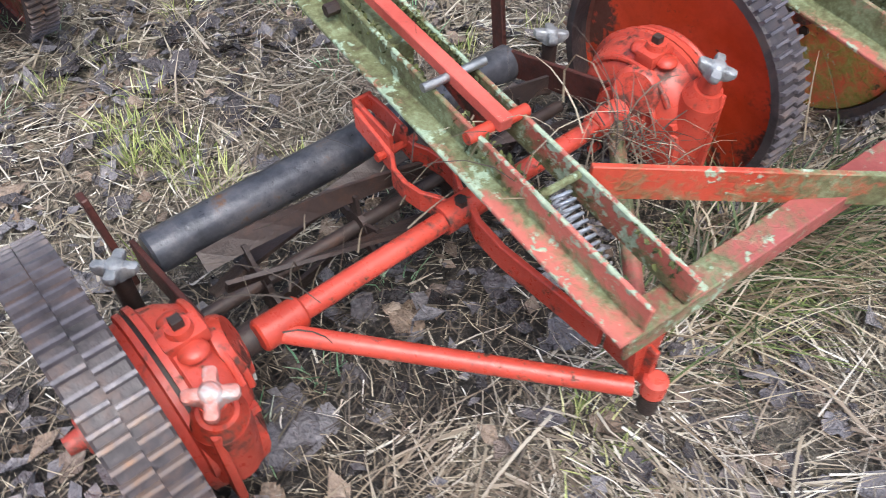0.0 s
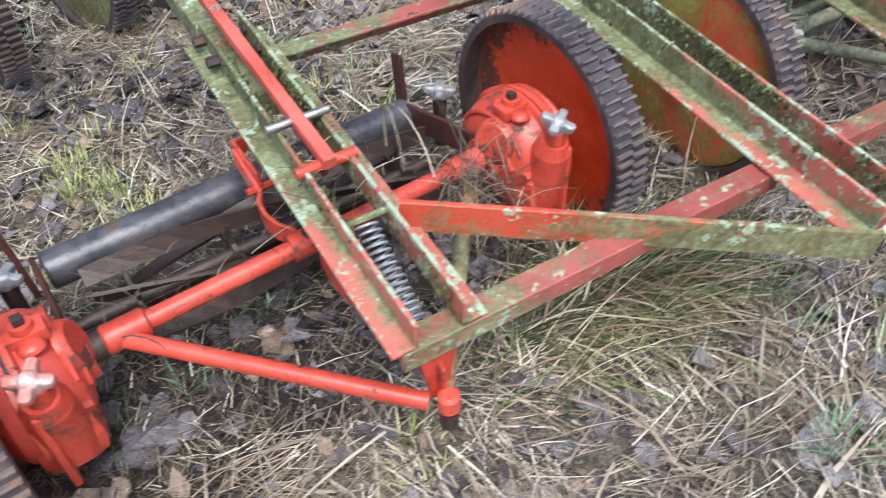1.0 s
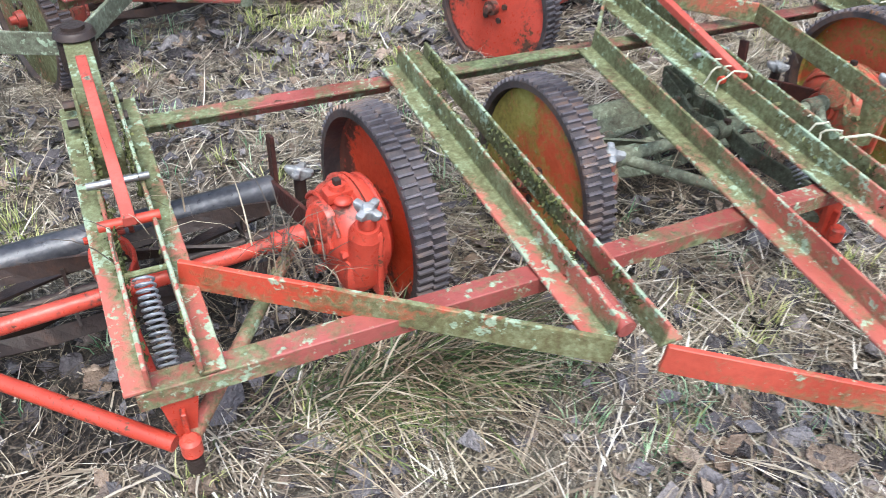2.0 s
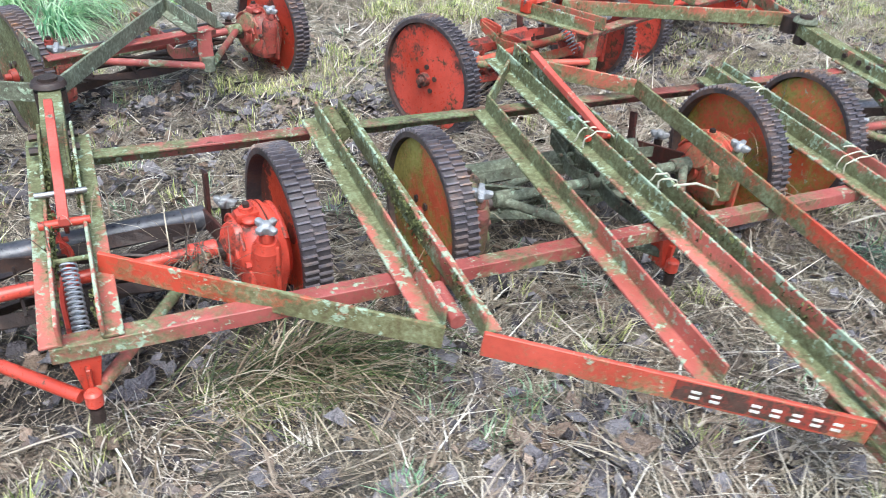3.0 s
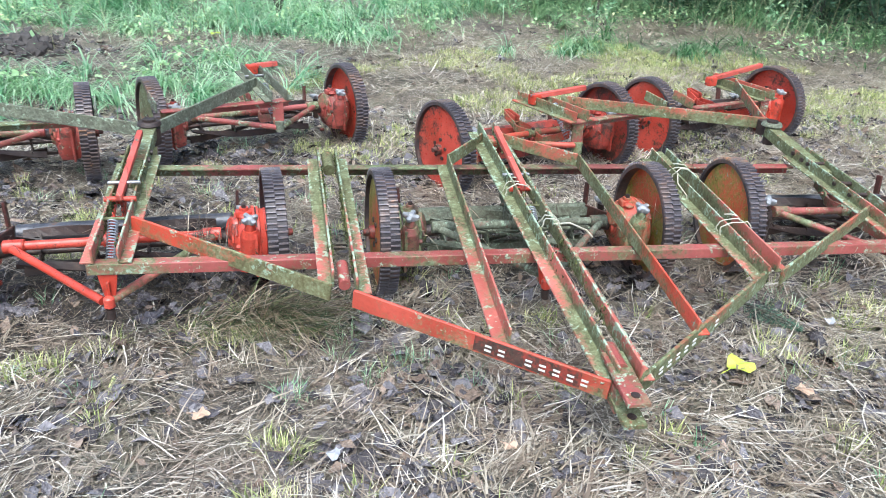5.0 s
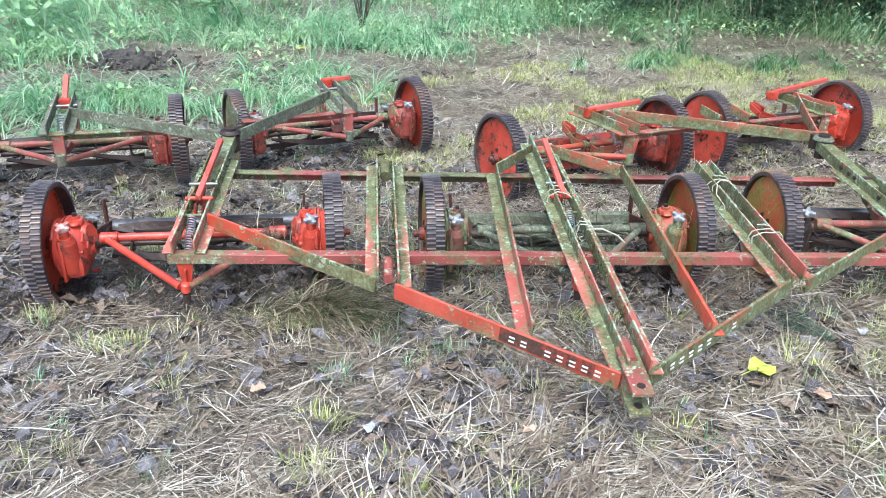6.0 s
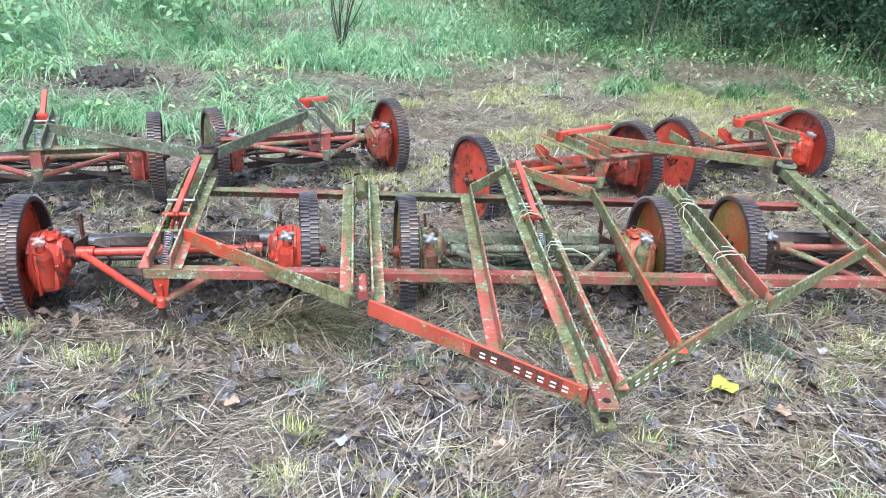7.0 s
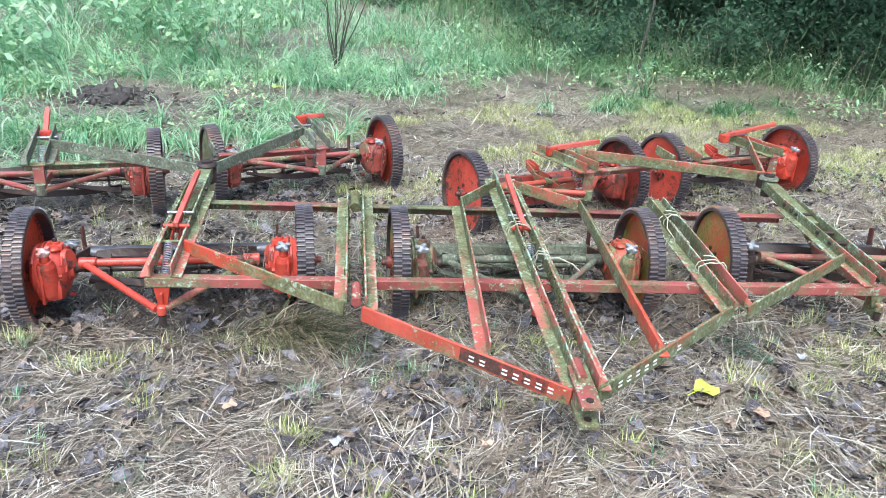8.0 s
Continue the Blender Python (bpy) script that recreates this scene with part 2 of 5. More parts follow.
def crested(bm, a, b, rule):
    """Notes at each corner how near it lies to a free edge, where growth is thin."""
    a, b = Vector(a), Vector(b)
    d, s, u = basis(a, b)
    lay, way = bm.verts.layers.float.new("crest"), bm.verts.layers.float.new("along")
    lay, way = bm.verts.layers.float["crest"], bm.verts.layers.float["along"]
    for v in bm.verts:
        p = v.co - a
        v[way] = p.dot(d) / (b - a).length
        v[lay] = min(1.0, max(0.0, rule(p.dot(s), p.dot(u))))
    return bm


def iron(a, b, side, w=0.05, h=0.05, t=0.0065):
    """Angle iron whose corner runs from a to b; the flange lies to the side given, the leg stands up (h > 0) or hangs (h < 0)."""
    q = math.copysign(1, h)
    bm = prism(bmesh.new(), a, b, [(0, 0), (side * w, 0), (side * w, q * t), (side * t, q * t), (side * t, h), (0, h)])
    return crested(bm, a, b, lambda x, y: max(abs(x) / w, abs(y) / abs(h)))


def flat(a, b, h=0.05, t=0.009, up=(0, 0, 1)):
    """Flat bar on edge, its top edge from a to b."""
    bm = prism(bmesh.new(), a, b, [(-t / 2, -h), (t / 2, -h), (t / 2, 0), (-t / 2, 0)], up)
    return crested(bm, a, b, lambda x, y: 1 + y / h)


def strap(points, h, t):
    """Flat bar on edge, bent along a line of points on its top edge."""
    bm, pts, rings = bmesh.new(), [Vector(p) for p in points], []
    for i, p in enumerate(pts):
        d = (pts[min(i + 1, len(pts) - 1)] - pts[max(i - 1, 0)]) * Vector((1, 1, 0))
        s = d.normalized().cross(Vector((0, 0, 1)))
        rings.append([bm.verts.new(p + s * x + Vector((0, 0, z))) for x, z in ((-t / 2, -h), (t / 2, -h), (t / 2, -0.0015), (t / 2 - 0.0015, 0), (0.0015 - t / 2, 0), (-t / 2, -0.0015))])
    for x, y in zip(rings, rings[1:]):
        for i in range(6):
            bm.faces.new([x[i], x[(i + 1) % 6], y[(i + 1) % 6], y[i]])
    bm.faces.new(rings[0][::-1])
    bm.faces.new(rings[-1])
    bmesh.ops.recalc_face_normals(bm, faces=bm.faces)
    return bm


def tube(a, b, r, r2=None, n=20, bm=None, cap=True, bevel=0.0):
    bm = bm or bmesh.new()
    a, b = Vector(a), Vector(b)
    d, s, u = basis(a, b)
    r2 = r if r2 is None else r2
    rows = [(a, r), (b, r2)]
    if bevel:
        rows = [(a, r - bevel), (a + d * bevel, r), (b - d * bevel, r2), (b, r2 - bevel)]
    rings = [[bm.verts.new(p + (s * math.cos(k) + u * math.sin(k)) * q) for k in (2 * math.pi * i / n for i in range(n))] for p, q in rows]
    for x, y in zip(rings, rings[1:]):
        for i in range(n):
            bm.faces.new([x[i], x[(i + 1) % n], y[(i + 1) % n], y[i]])
    if cap:
        bm.faces.new(rings[0][::-1])
        bm.faces.new(rings[-1])
    return bm


def bent_tube(points, r, n=10, bm=None):
    """A rod along a line of points."""
    bm = bm or bmesh.new()
    pts = [Vector(p) for p in points]
    rings, s = [], None
    rr = r if isinstance(r, list) else [r] * len(pts)
    for i, p in enumerate(pts):
        d = (pts[min(i + 1, len(pts) - 1)] - pts[max(i - 1, 0)]).normalized()
        if s is None:
            s = d.orthogonal().normalized()
        s = (s - d * s.dot(d)).normalized()
        u = d.cross(s)
        rings.append([bm.verts.new(p + (s * math.cos(k) + u * math.sin(k)) * rr[i]) for k in (2 * math.pi * j / n for j in range(n))])
    for x, y in zip(rings, rings[1:]):
        for i in range(n):
            bm.faces.new([x[i], x[(i + 1) % n], y[(i + 1) % n], y[i]])
    bm.faces.new(rings[0][::-1])
    bm.faces.new(rings[-1])
    return bm


def lathe(profile, n=48, axis="x"):
    """Profile of (along, radius) turned about an axis through the origin."""
    bm = bmesh.new()
    rings = []
    for x, r in profile:
        if r < 1e-6:
            rings.append([bm.verts.new((x, 0, 0))])
        else:
            rings.append([bm.verts.new((x, r * math.cos(k), r * math.sin(k))) for k in (2 * math.pi * i / n for i in range(n))])
    for a, b in zip(rings, rings[1:]):
        for i in range(n):
            j = (i + 1) % n
            if len(a) == len(b) == 1:
                break
            if len(a) == 1:
                bm.faces.new([a[0], b[i], b[j]])
            elif len(b) == 1:
                bm.faces.new([a[i], b[0], a[j]])
            else:
                bm.faces.new([a[i], b[i], b[j], a[j]])
    bmesh.ops.recalc_face_normals(bm, faces=bm.faces)
    return bm


def block(cx, cy, cz, sx, sy, sz, bevel=0.004, bm=None, m=None):
    bm = bm or bmesh.new()
    r = bmesh.ops.create_cube(bm, size=1, matrix=(m or Matrix.Identity(4)) @ Matrix.LocRotScale((cx, cy, cz), None, (sx, sy, sz)))
    if bevel:
        es = list({e for v in r["verts"] for e in v.link_edges})
        bmesh.ops.bevel(bm, geom=es, offset=bevel, segments=2, affect="EDGES", profile=0.6)
    return bm


def move(bm, m):
    bm.transform(m)
    return bm


def bolt_head(bm, at, axis, r=0.011, h=0.009):
    d = Vector(axis).normalized()
    return tube(at, Vector(at) + d * h, r, r, 6, bm)


def coil(a, b, r, turns, wire, per=14):
    a, b = Vector(a), Vector(b)
    d, s, u = basis(a, b)
    n = int(turns * per)
    pts = [a.lerp(b, i / n) + (s * math.cos(2 * math.pi * i / per) + u * math.sin(2 * math.pi * i / per)) * r for i in range(n + 1)]
    return bent_tube(pts, wire, 7)


# ---- mower units: two spiked iron wheels, gear cases, a reel, a roller and the drawing yoke ----
WHEEL_R, WHEEL_X, AXLE_Z = 0.213, 0.474, 0.188


def tread_mesh():
    half, r = 0.031, WHEEL_R - 0.006
    return lathe([(-half, r - 0.016), (-half, r - 0.003), (-half + 0.003, r), (half - 0.003, r), (half, r - 0.003), (half, r - 0.016), (-half, r - 0.016)], 72)


def lug_mesh(x0, x1, w, hgt):
    bm = bmesh.new()
    v = [bm.verts.new((x, y, z)) for x in (x0, x1) for y, z in ((-w / 2, -0.003), (w / 2, -0.003), (w * 0.28, hgt), (-w * 0.28, hgt))]
    for q in ((3, 2, 1, 0), (4, 5, 6, 7), (1, 5, 4, 0), (2, 6, 5, 1), (3, 7, 6, 2), (0, 4, 7, 3)):
        bm.faces.new([v[k] for k in q])
    me = bpy.data.meshes.new("lug")
    bm.to_mesh(me)
    bm.free()
    me.materials.append(TREAD)
    return me


LUGS = [lug_mesh(-0.0305, -0.0005, 0.0074, 0.0062), lug_mesh(0.0005, 0.0305, 0.0074, 0.0062)]


def rimmed(bm):
    """Notes how near each corner of a disc lies to its rim, where dirt gathers."""
    lay = bm.verts.layers.float.new("crest")
    for v in bm.verts:
        v[lay] = min(1.0, max(0.0, (math.hypot(v.co.y, v.co.z) - 0.11) / (WHEEL_R - 0.13)))
    return bm


def wheel(unit, side, disc_mat, rim_mat):
    """side: +1 or -1, the end of the axle. The disc is set towards the outer face."""
    rim = part("wheel", tread_mesh(), rim_mat, unit, "", True)
    rim.matrix_basis = pose(side * WHEEL_X, 0, AXLE_Z, random.uniform(0, 90), 0, 0 if side > 0 else 180)
    for row in (0, 1):
        for i in range(75):
            lug = new("lug", LUGS[row])
            lug.parent = rim
            lug.matrix_basis = Matrix.Rotation(2 * math.pi * (i + 0.5 * row) / 75 + random.uniform(-0.006, 0.006), 4, "X") @ Matrix.Translation((0, 0, WHEEL_R - 0.006))
    part("disc", rimmed(lathe([(0.006, WHEEL_R - 0.019), (0.018, WHEEL_R - 0.026), (0.022, 0.12), (0.020, 0.05), (0.026, 0.0), (0.018, 0.0), (0.012, 0.05), (0.015, 0.12), (0.011, WHEEL_R - 0.026), (0.0, WHEEL_R - 0.019)], 56)), disc_mat, rim, "", True)
    hub = tube((0.012, 0, 0), (0.042, 0, 0), 0.026, 0.022, 18)
    tube((0.042, 0, 0), (0.060, 0, 0), 0.013, 0.011, 12, hub)
    part("hub", hub, RED_MUD, rim, "", True)
    for k in range(5):
        a = 2 * math.pi * k / 5
        part("bolt", bolt_head(bmesh.new(), (0.014, 0.043 * math.cos(a), 0.043 * math.sin(a)), (1, 0, 0), 0.0095, 0.012), DARK, rim)
    return rim


def knob_mesh(arms=4, r=0.0235):
    """A cast star knob: rounded arms round a domed boss, in one skin."""
    bm, rings, n = bmesh.new(), [], 12 * arms
    for z, boss, reach in ((-0.013, 0.0135, 0.0), (-0.007, 0.0150, 0.60), (-0.002, 0.0150, 0.86), (0.003, 0.0148, 0.92), (0.007, 0.0140, 0.84), (0.0095, 0.0120, 0.45), (0.0100, 0.0110, 0.05), (0.0130, 0.0095, 0.0), (0.0140, 0.0075, 0.0)):
        ring = []
        for i in range(n):
            a = 2 * math.pi * i / n
            lobe = min(1.0, max(0.0, (math.cos(arms * a) + 0.75) / 1.6))
            lobe = lobe * lobe * (3 - 2 * lobe) + 0.03
            q = boss * (1 - 0.12 * min(1, reach) * (1 - lobe)) + reach * lobe * (r + 0.006 - boss)
            ring.append(bm.verts.new((q * math.cos(a), q * math.sin(a), z + 0.002 * lobe * reach)))
        rings.append(ring)
    for p, q in zip(rings, rings[1:]):
        for i in range(n):
            bm.faces.new([p[i], p[(i + 1) % n], q[(i + 1) % n], q[i]])
    bm.faces.new(rings[0][::-1])
    bm.faces.new(rings[-1])
    return bm


def gear_case(unit, side, mat):
    x0, y0, z0 = side * 0.403, -0.004, 0.178
    s = side
    bm = lathe([(-0.058, 0.0), (-0.058, 0.050), (-0.046, 0.076), (-0.02, 0.090), (0.0, 0.094), (0.004, 0.102), (0.012, 0.102), (0.012, 0.082), (0.017, 0.082), (0.017, 0.100), (0.024, 0.100), (0.026, 0.093), (0.042, 0.090), (0.056, 0.074), (0.058, 0.0)], 40)
    move(bm, Matrix.Translation((x0, y0, z0)) @ Matrix.Diagonal((s, 1.12, 1.0, 1)))
    bmesh.ops.recalc_face_normals(bm, faces=bm.faces)
    case = part("gear_case", bm, mat, unit, "", True)
    lower = block(x0 - s * 0.006, y0 - 0.045, z0 - 0.038, 0.095, 0.125, 0.09, 0.034)
    block(x0 + s * 0.009, y0 - 0.055, z0 - 0.008, 0.011, 0.140, 0.145, 0.004, lower)
    part("sump", lower, mat, case, "", True)
    neck = tube((x0 - s * 0.045, y0, z0 + 0.005), (x0 - s * 0.062, y0, z0 + 0.005), 0.060, 0.044, 20)
    tube((x0 - s * 0.062, y0, z0 + 0.005), (x0 - s * 0.074, y0, z0 + 0.005), 0.038, 0.036, 20, neck)
    part("neck", neck, mat, case, "", True)
    part("shaft_end", tube((x0 - s * 0.07, y0, z0 + 0.005), (x0 - s * 0.125, y0 - 0.008, z0 + 0.02), 0.0205, 0.0195, 16), DARK, case, "dark greased shaft end", True)
    boss = block(x0 - s * 0.02, y0 - 0.012, z0 + 0.092, 0.052, 0.034, 0.022, 0.006)
    tube((x0 - s * 0.02, y0 - 0.012, z0 + 0.10), (x0 - s * 0.02, y0 - 0.012, z0 + 0.112), 0.016, 0.014, 14, boss)
    for k in (-1, 1):
        bmesh.ops.create_uvsphere(boss, u_segments=14, v_segments=8, radius=0.016, matrix=Matrix.Translation((x0 - s * 0.02, y0 - 0.012 + 0.024 * k, z0 + 0.090)) @ Matrix.Diagonal((1.1, 1.0, 0.55, 1)))
    part("boss", boss, mat, case, "", True)
    part("plug", block(x0 - s * 0.02, y0 - 0.012, z0 + 0.117, 0.013, 0.013, 0.012, 0.0015), DARK, case, "dark square-headed plug")
    plate = tube((x0 - s * 0.052, y0 - 0.018, z0 + 0.045), (x0 - s * 0.068, y0 - 0.022, z0 + 0.05), 0.040, 0.036, 22, bevel=0.004)
    part("cover_plate", plate, mat, case, "", True)
    for reach, lo, hi in ((0.080, 0.5, 2.6), (0.060, 1.9, 2.9)):
        rib = [(x0 - s * (0.046 if reach > 0.07 else 0.058), y0 + 1.05 * reach * math.cos(a), z0 + reach * math.sin(a)) for a in np.linspace(lo, hi, 12)]
        part("rib", bent_tube(rib, 0.0048, 8), mat, case, "", True)
    rib = [(x0 + s * 0.045, y0 + 0.098 * math.cos(a), z0 + 0.088 * math.sin(a)) for a in np.linspace(0.55, 2.5, 12)]
    part("rib", bent_tube(rib, 0.0065, 8), mat, case, "", True)
    # dark ring fills the slot to show the oily gap between the halves
    part("gasket", lathe([(0.0115, 0.080), (0.0115, 0.0955), (0.0175, 0.0955), (0.0175, 0.080), (0.0115, 0.080)], 40), DARK, case, "dark oily seam", True).matrix_basis = Matrix.Translation((x0, y0, z0)) @ Matrix.Diagonal((s, 1.12, 1.0, 1))
    stem = tube((x0 - s * 0.006, y0 - 0.080, z0 - 0.05), (x0 - s * 0.006, y0 - 0.098, z0 + 0.055), 0.036, 0.031, 20)
    tube((x0 - s * 0.006, y0 - 0.098, z0 + 0.055), (x0 - s * 0.006, y0 - 0.103, z0 + 0.076), 0.031, 0.022, 20, stem)
    tube((x0 - s * 0.006, y0 - 0.103, z0 + 0.076), (x0 - s * 0.006, y0 - 0.105, z0 + 0.097), 0.017, 0.015, 16, stem)
    part("knob_post", stem, mat, case, "", True)
    part("hand_knob", move(knob_mesh(), Matrix.Translation((x0 - s * 0.006, y0 - 0.106, z0 + 0.108)) @ Euler((0.25, -0.1 * s, 0.5 * s)).to_matrix().to_4x4()), KNOB_PAINT if side < 0 and mat is RED else ALLOY, case, "half-stripped red and alloy knob" if side < 0 and mat is RED else "chalky pale alloy knob", True)
    for k in range(4):
        a = 0.6 + k * math.pi / 2.6
        part("bolt", bolt_head(bmesh.new(), (x0 - s * 0.03, y0 - 0.103 * math.cos(a), z0 - 0.01 + 0.09 * math.sin(a) - 0.03), (-s, 0, 0), 0.008, 0.02), mat, case)
    return case


def reel(unit, mat, n=5):
    y0, z0, half = 0.105, 0.128, 0.295
    shaft = part("reel", tube((-0.33, y0, z0), (0.33, y0, z0), 0.0105, n=14), mat, unit, "", True)
    for k in range(n):
        bm, rows = bmesh.new(), []
        for i in range(15):
            f = i / 14
            a = 2 * math.pi * k / n + radians(120) * (f - 0.5) + 0.5
            d = Vector((0, math.cos(a), math.sin(a)))
            t = Vector((0, -math.sin(a), math.cos(a))) * 0.0030
            c = Vector((-half + 2 * half * f, y0, z0))
            rows.append([bm.verts.new(c + d * r + q) for r, q in ((0.047, -t), (0.077, -t), (0.077, t), (0.047, t))])
        for p, q in zip(rows, rows[1:]):
            for i in range(4):
                bm.faces.new([p[i], p[(i + 1) % 4], q[(i + 1) % 4], q[i]])
        bm.faces.new(rows[0][::-1])
        bm.faces.new(rows[-1])
        part("blade", bm, mat, shaft)
    for x in (-0.24, -0.08, 0.08, 0.24):
        bm = tube((x - 0.004, y0, z0), (x + 0.004, y0, z0), 0.026, n=14)
        for k in range(n):
            a = 2 * math.pi * k / n + radians(120) * (x / (2 * half)) + 0.5
            d = Vector((0, math.cos(a), math.sin(a)))
            c = Vector((x, y0, z0))
            prism(bm, c + d * 0.02, c + d * 0.058, [(-0.009, -0.003), (0.009, -0.003), (0.009, 0.003), (-0.009, 0.003)], (1, 0, 0), 0)
        part("spider", bm, mat, shaft)
    return shaft


def mower(m, label, paint=None, discs=None, reel_mat=None, rims=None, bars=None, foot_z=0.172):
    paint, reel_mat, bars = paint or RED, reel_mat or DARK, bars or RED
    discs, rims = discs or (ORANGE, ORANGE), rims or (DARK_RIM, DARK_RIM)
    u = thing("reel_mower", m, label, "reel mower", "gang mower units")
    for side, d, r in zip((-1, 1), discs, rims):
        wheel(u, side, d, r)
        gear_case(u, side, paint if not isinstance(paint, tuple) else paint[(side + 1) // 2])
        s = side
        part("axle", tube((s * 0.43, 0, AXLE_Z), (s * 0.47, 0, AXLE_Z), 0.03, n=16), DARK, u, "", True)
        bracket = prism(bmesh.new(), (s * 0.345, 0.02, 0.215), (s * 0.345, 0.265, 0.155), [(-0.004, -0.05), (0.004, -0.05), (0.004, 0.0), (-0.004, 0.0)])
        part("end_plate", bracket, RUSTY, u)
        part("roller_post", prism(bmesh.new(), (s * 0.362, 0.275, 0.07), (s * 0.372, 0.305, 0.225), [(-0.014, -0.005), (0.014, -0.005), (0.014, 0.005), (-0.014, 0.005)], (1, 0, 0)), RUSTY, u, "rusty upright post")
        stud = part("stud", tube((s * 0.388, 0.19, 0.08), (s * 0.388, 0.19, 0.188), 0.013, n=12), DARK, u, "", True)
        part("rear_knob", move(knob_mesh(4, 0.025), Matrix.Translation((s * 0.388, 0.19, 0.195)) @ Euler((0.1, 0.1, 0.9)).to_matrix().to_4x4()), ALLOY, stud, "chalky pale alloy knob", True)
        part("collar", tube((s * 0.25, -0.027, 0.21), (s * 0.31, -0.027, 0.21), 0.0208, n=18, bevel=0.003), bars, u, "", True)
        part("drag_tube", tube((s * 0.285, -0.038, 0.207), (s * 0.012, -0.334, foot_z - 0.004), 0.0122, n=16), RED_SIDE if side > 0 and bars is RED else bars, u, "", True)
    reel(u, reel_mat)
    part("roller", tube((-0.335, 0.245, 0.132), (0.35, 0.245, 0.132), 0.032, n=26, bevel=0.004), PIPE if reel_mat is DARK else reel_mat, u, "dark wet steel roller with rust spots", True)
    part("bed_knife", prism(bmesh.new(), (-0.335, 0.165, 0.058), (0.335, 0.165, 0.058), [(-0.007, -0.012), (0.007, -0.012), (0.007, 0.004), (-0.007, 0.004)]), reel_mat, u)
    part("yoke_tube", tube((-0.30, -0.027, 0.21), (0.30, -0.027, 0.21), 0.0142, n=18), bars, u, "", True)
    for s in (-1, 1):
        part("lift_arm", strap([(s * 0.017, 0.178, 0.262), (s * 0.017, 0.128, 0.244), (s * 0.018, 0.098, 0.232), (s * 0.030, 0.078, 0.228), (s * 0.034, 0.050, 0.227), (s * 0.030, 0.022, 0.226), (s * 0.016, -0.004, 0.226), (s * 0.013, -0.030, 0.224)], 0.033, 0.007), bars, u)
        part("ear_channel", strap([(s * 0.011, 0.186, 0.270), (s * 0.013, 0.150, 0.266), (s * 0.013, 0.104, 0.257)], 0.026, 0.006), bars, u)
    part("ear_web", strap([(-0.015, 0.186, 0.270), (0.015, 0.186, 0.270)], 0.026, 0.006), bars, u)
    part("arm_bolt", tube((-0.034, 0.112, 0.224), (0.034, 0.112, 0.224), 0.0065, n=8), bars, u)
    part("pivot_bolt", bolt_head(bmesh.new(), (-0.006, -0.030, 0.226), (0, 0, 1), 0.009, 0.010), DARK, u)
    part("clevis", tube((-0.035, -0.025, 0.21), (0.035, -0.025, 0.21), 0.021, n=16), bars, u, "", True)
    part("draw_arm", strap([(0.010, -0.030, 0.222), (-0.002, -0.060, 0.219), (-0.006, -0.110, 0.214), (-0.006, -0.275, foot_z + 0.045)], 0.037, 0.009), bars, u)
    return u


# ---- the ganged frame: it leans forward, its back edge higher ----
MID, CLEVIS = 1.307, 1.293


def top(x, y):
    """Height of the rails' top along the tilted frame."""
    return 0.267 + 0.103 * (y - 0.03) - 0.014 * (x - 0.95)


def at(x, y, dz=0.0):
    return Vector((x, y, top(x, y) + dz))


def fpart(name, bm, mat, parent, label="", smooth=False):
    """A part given in the world's coordinates under a thing that is only shifted."""
    return part(name, move(bm, Matrix.Translation(-parent.matrix_basis.translation)), mat, parent, label, smooth)


def lever_set(f, x, y0, z0, reach, rise):
    """Red lift lever with its pins, and the coil spring in front of it, between a pair of irons at x."""
    fpart("lever", prism(bmesh.new(), (x, y0 + 0.28, z0 + 0.362), (x - 0.004, y0 + 0.28 + reach, z0 + 0.362 + rise), [(-0.0095, -0.009), (0.0095, -0.009), (0.0095, 0.009), (-0.0095, 0.009)]), FADED, f, "faded red lift lever")
    fpart("lever_bracket", flat((x, y0 + 0.30, z0 + 0.352), (x, y0 + 0.395, z0 + 0.38), 0.034, 0.008), RED_MUD, f)
    fpart("pin", tube((x - 0.047, y0 + 0.382, z0 + 0.372), (x + 0.047, y0 + 0.382, z0 + 0.372), 0.0062, n=12), ZINC, f, "bright zinc pin", True)
    fpart("cross_pin", tube((x - 0.045, y0 + 0.297, z0 + 0.352), (x + 0.045, y0 + 0.297, z0 + 0.352), 0.0085, n=12), RED_WORN, f, "", True)
    a, b = Vector((x - 0.003, y0 + 0.182, z0 + 0.33)), Vector((x + 0.001, y0 + 0.05, z0 + 0.232))
    spring = fpart("spring", coil(a, b, 0.0135, 18, 0.0021), SPRING, f, "grey steel coil spring", True)
    fpart("spring_rod", tube((x - 0.034, y0 + 0.188, z0 + 0.336), (x + 0.034, y0 + 0.188, z0 + 0.336), 0.005, n=8), RED_MOSS, f, "", True)


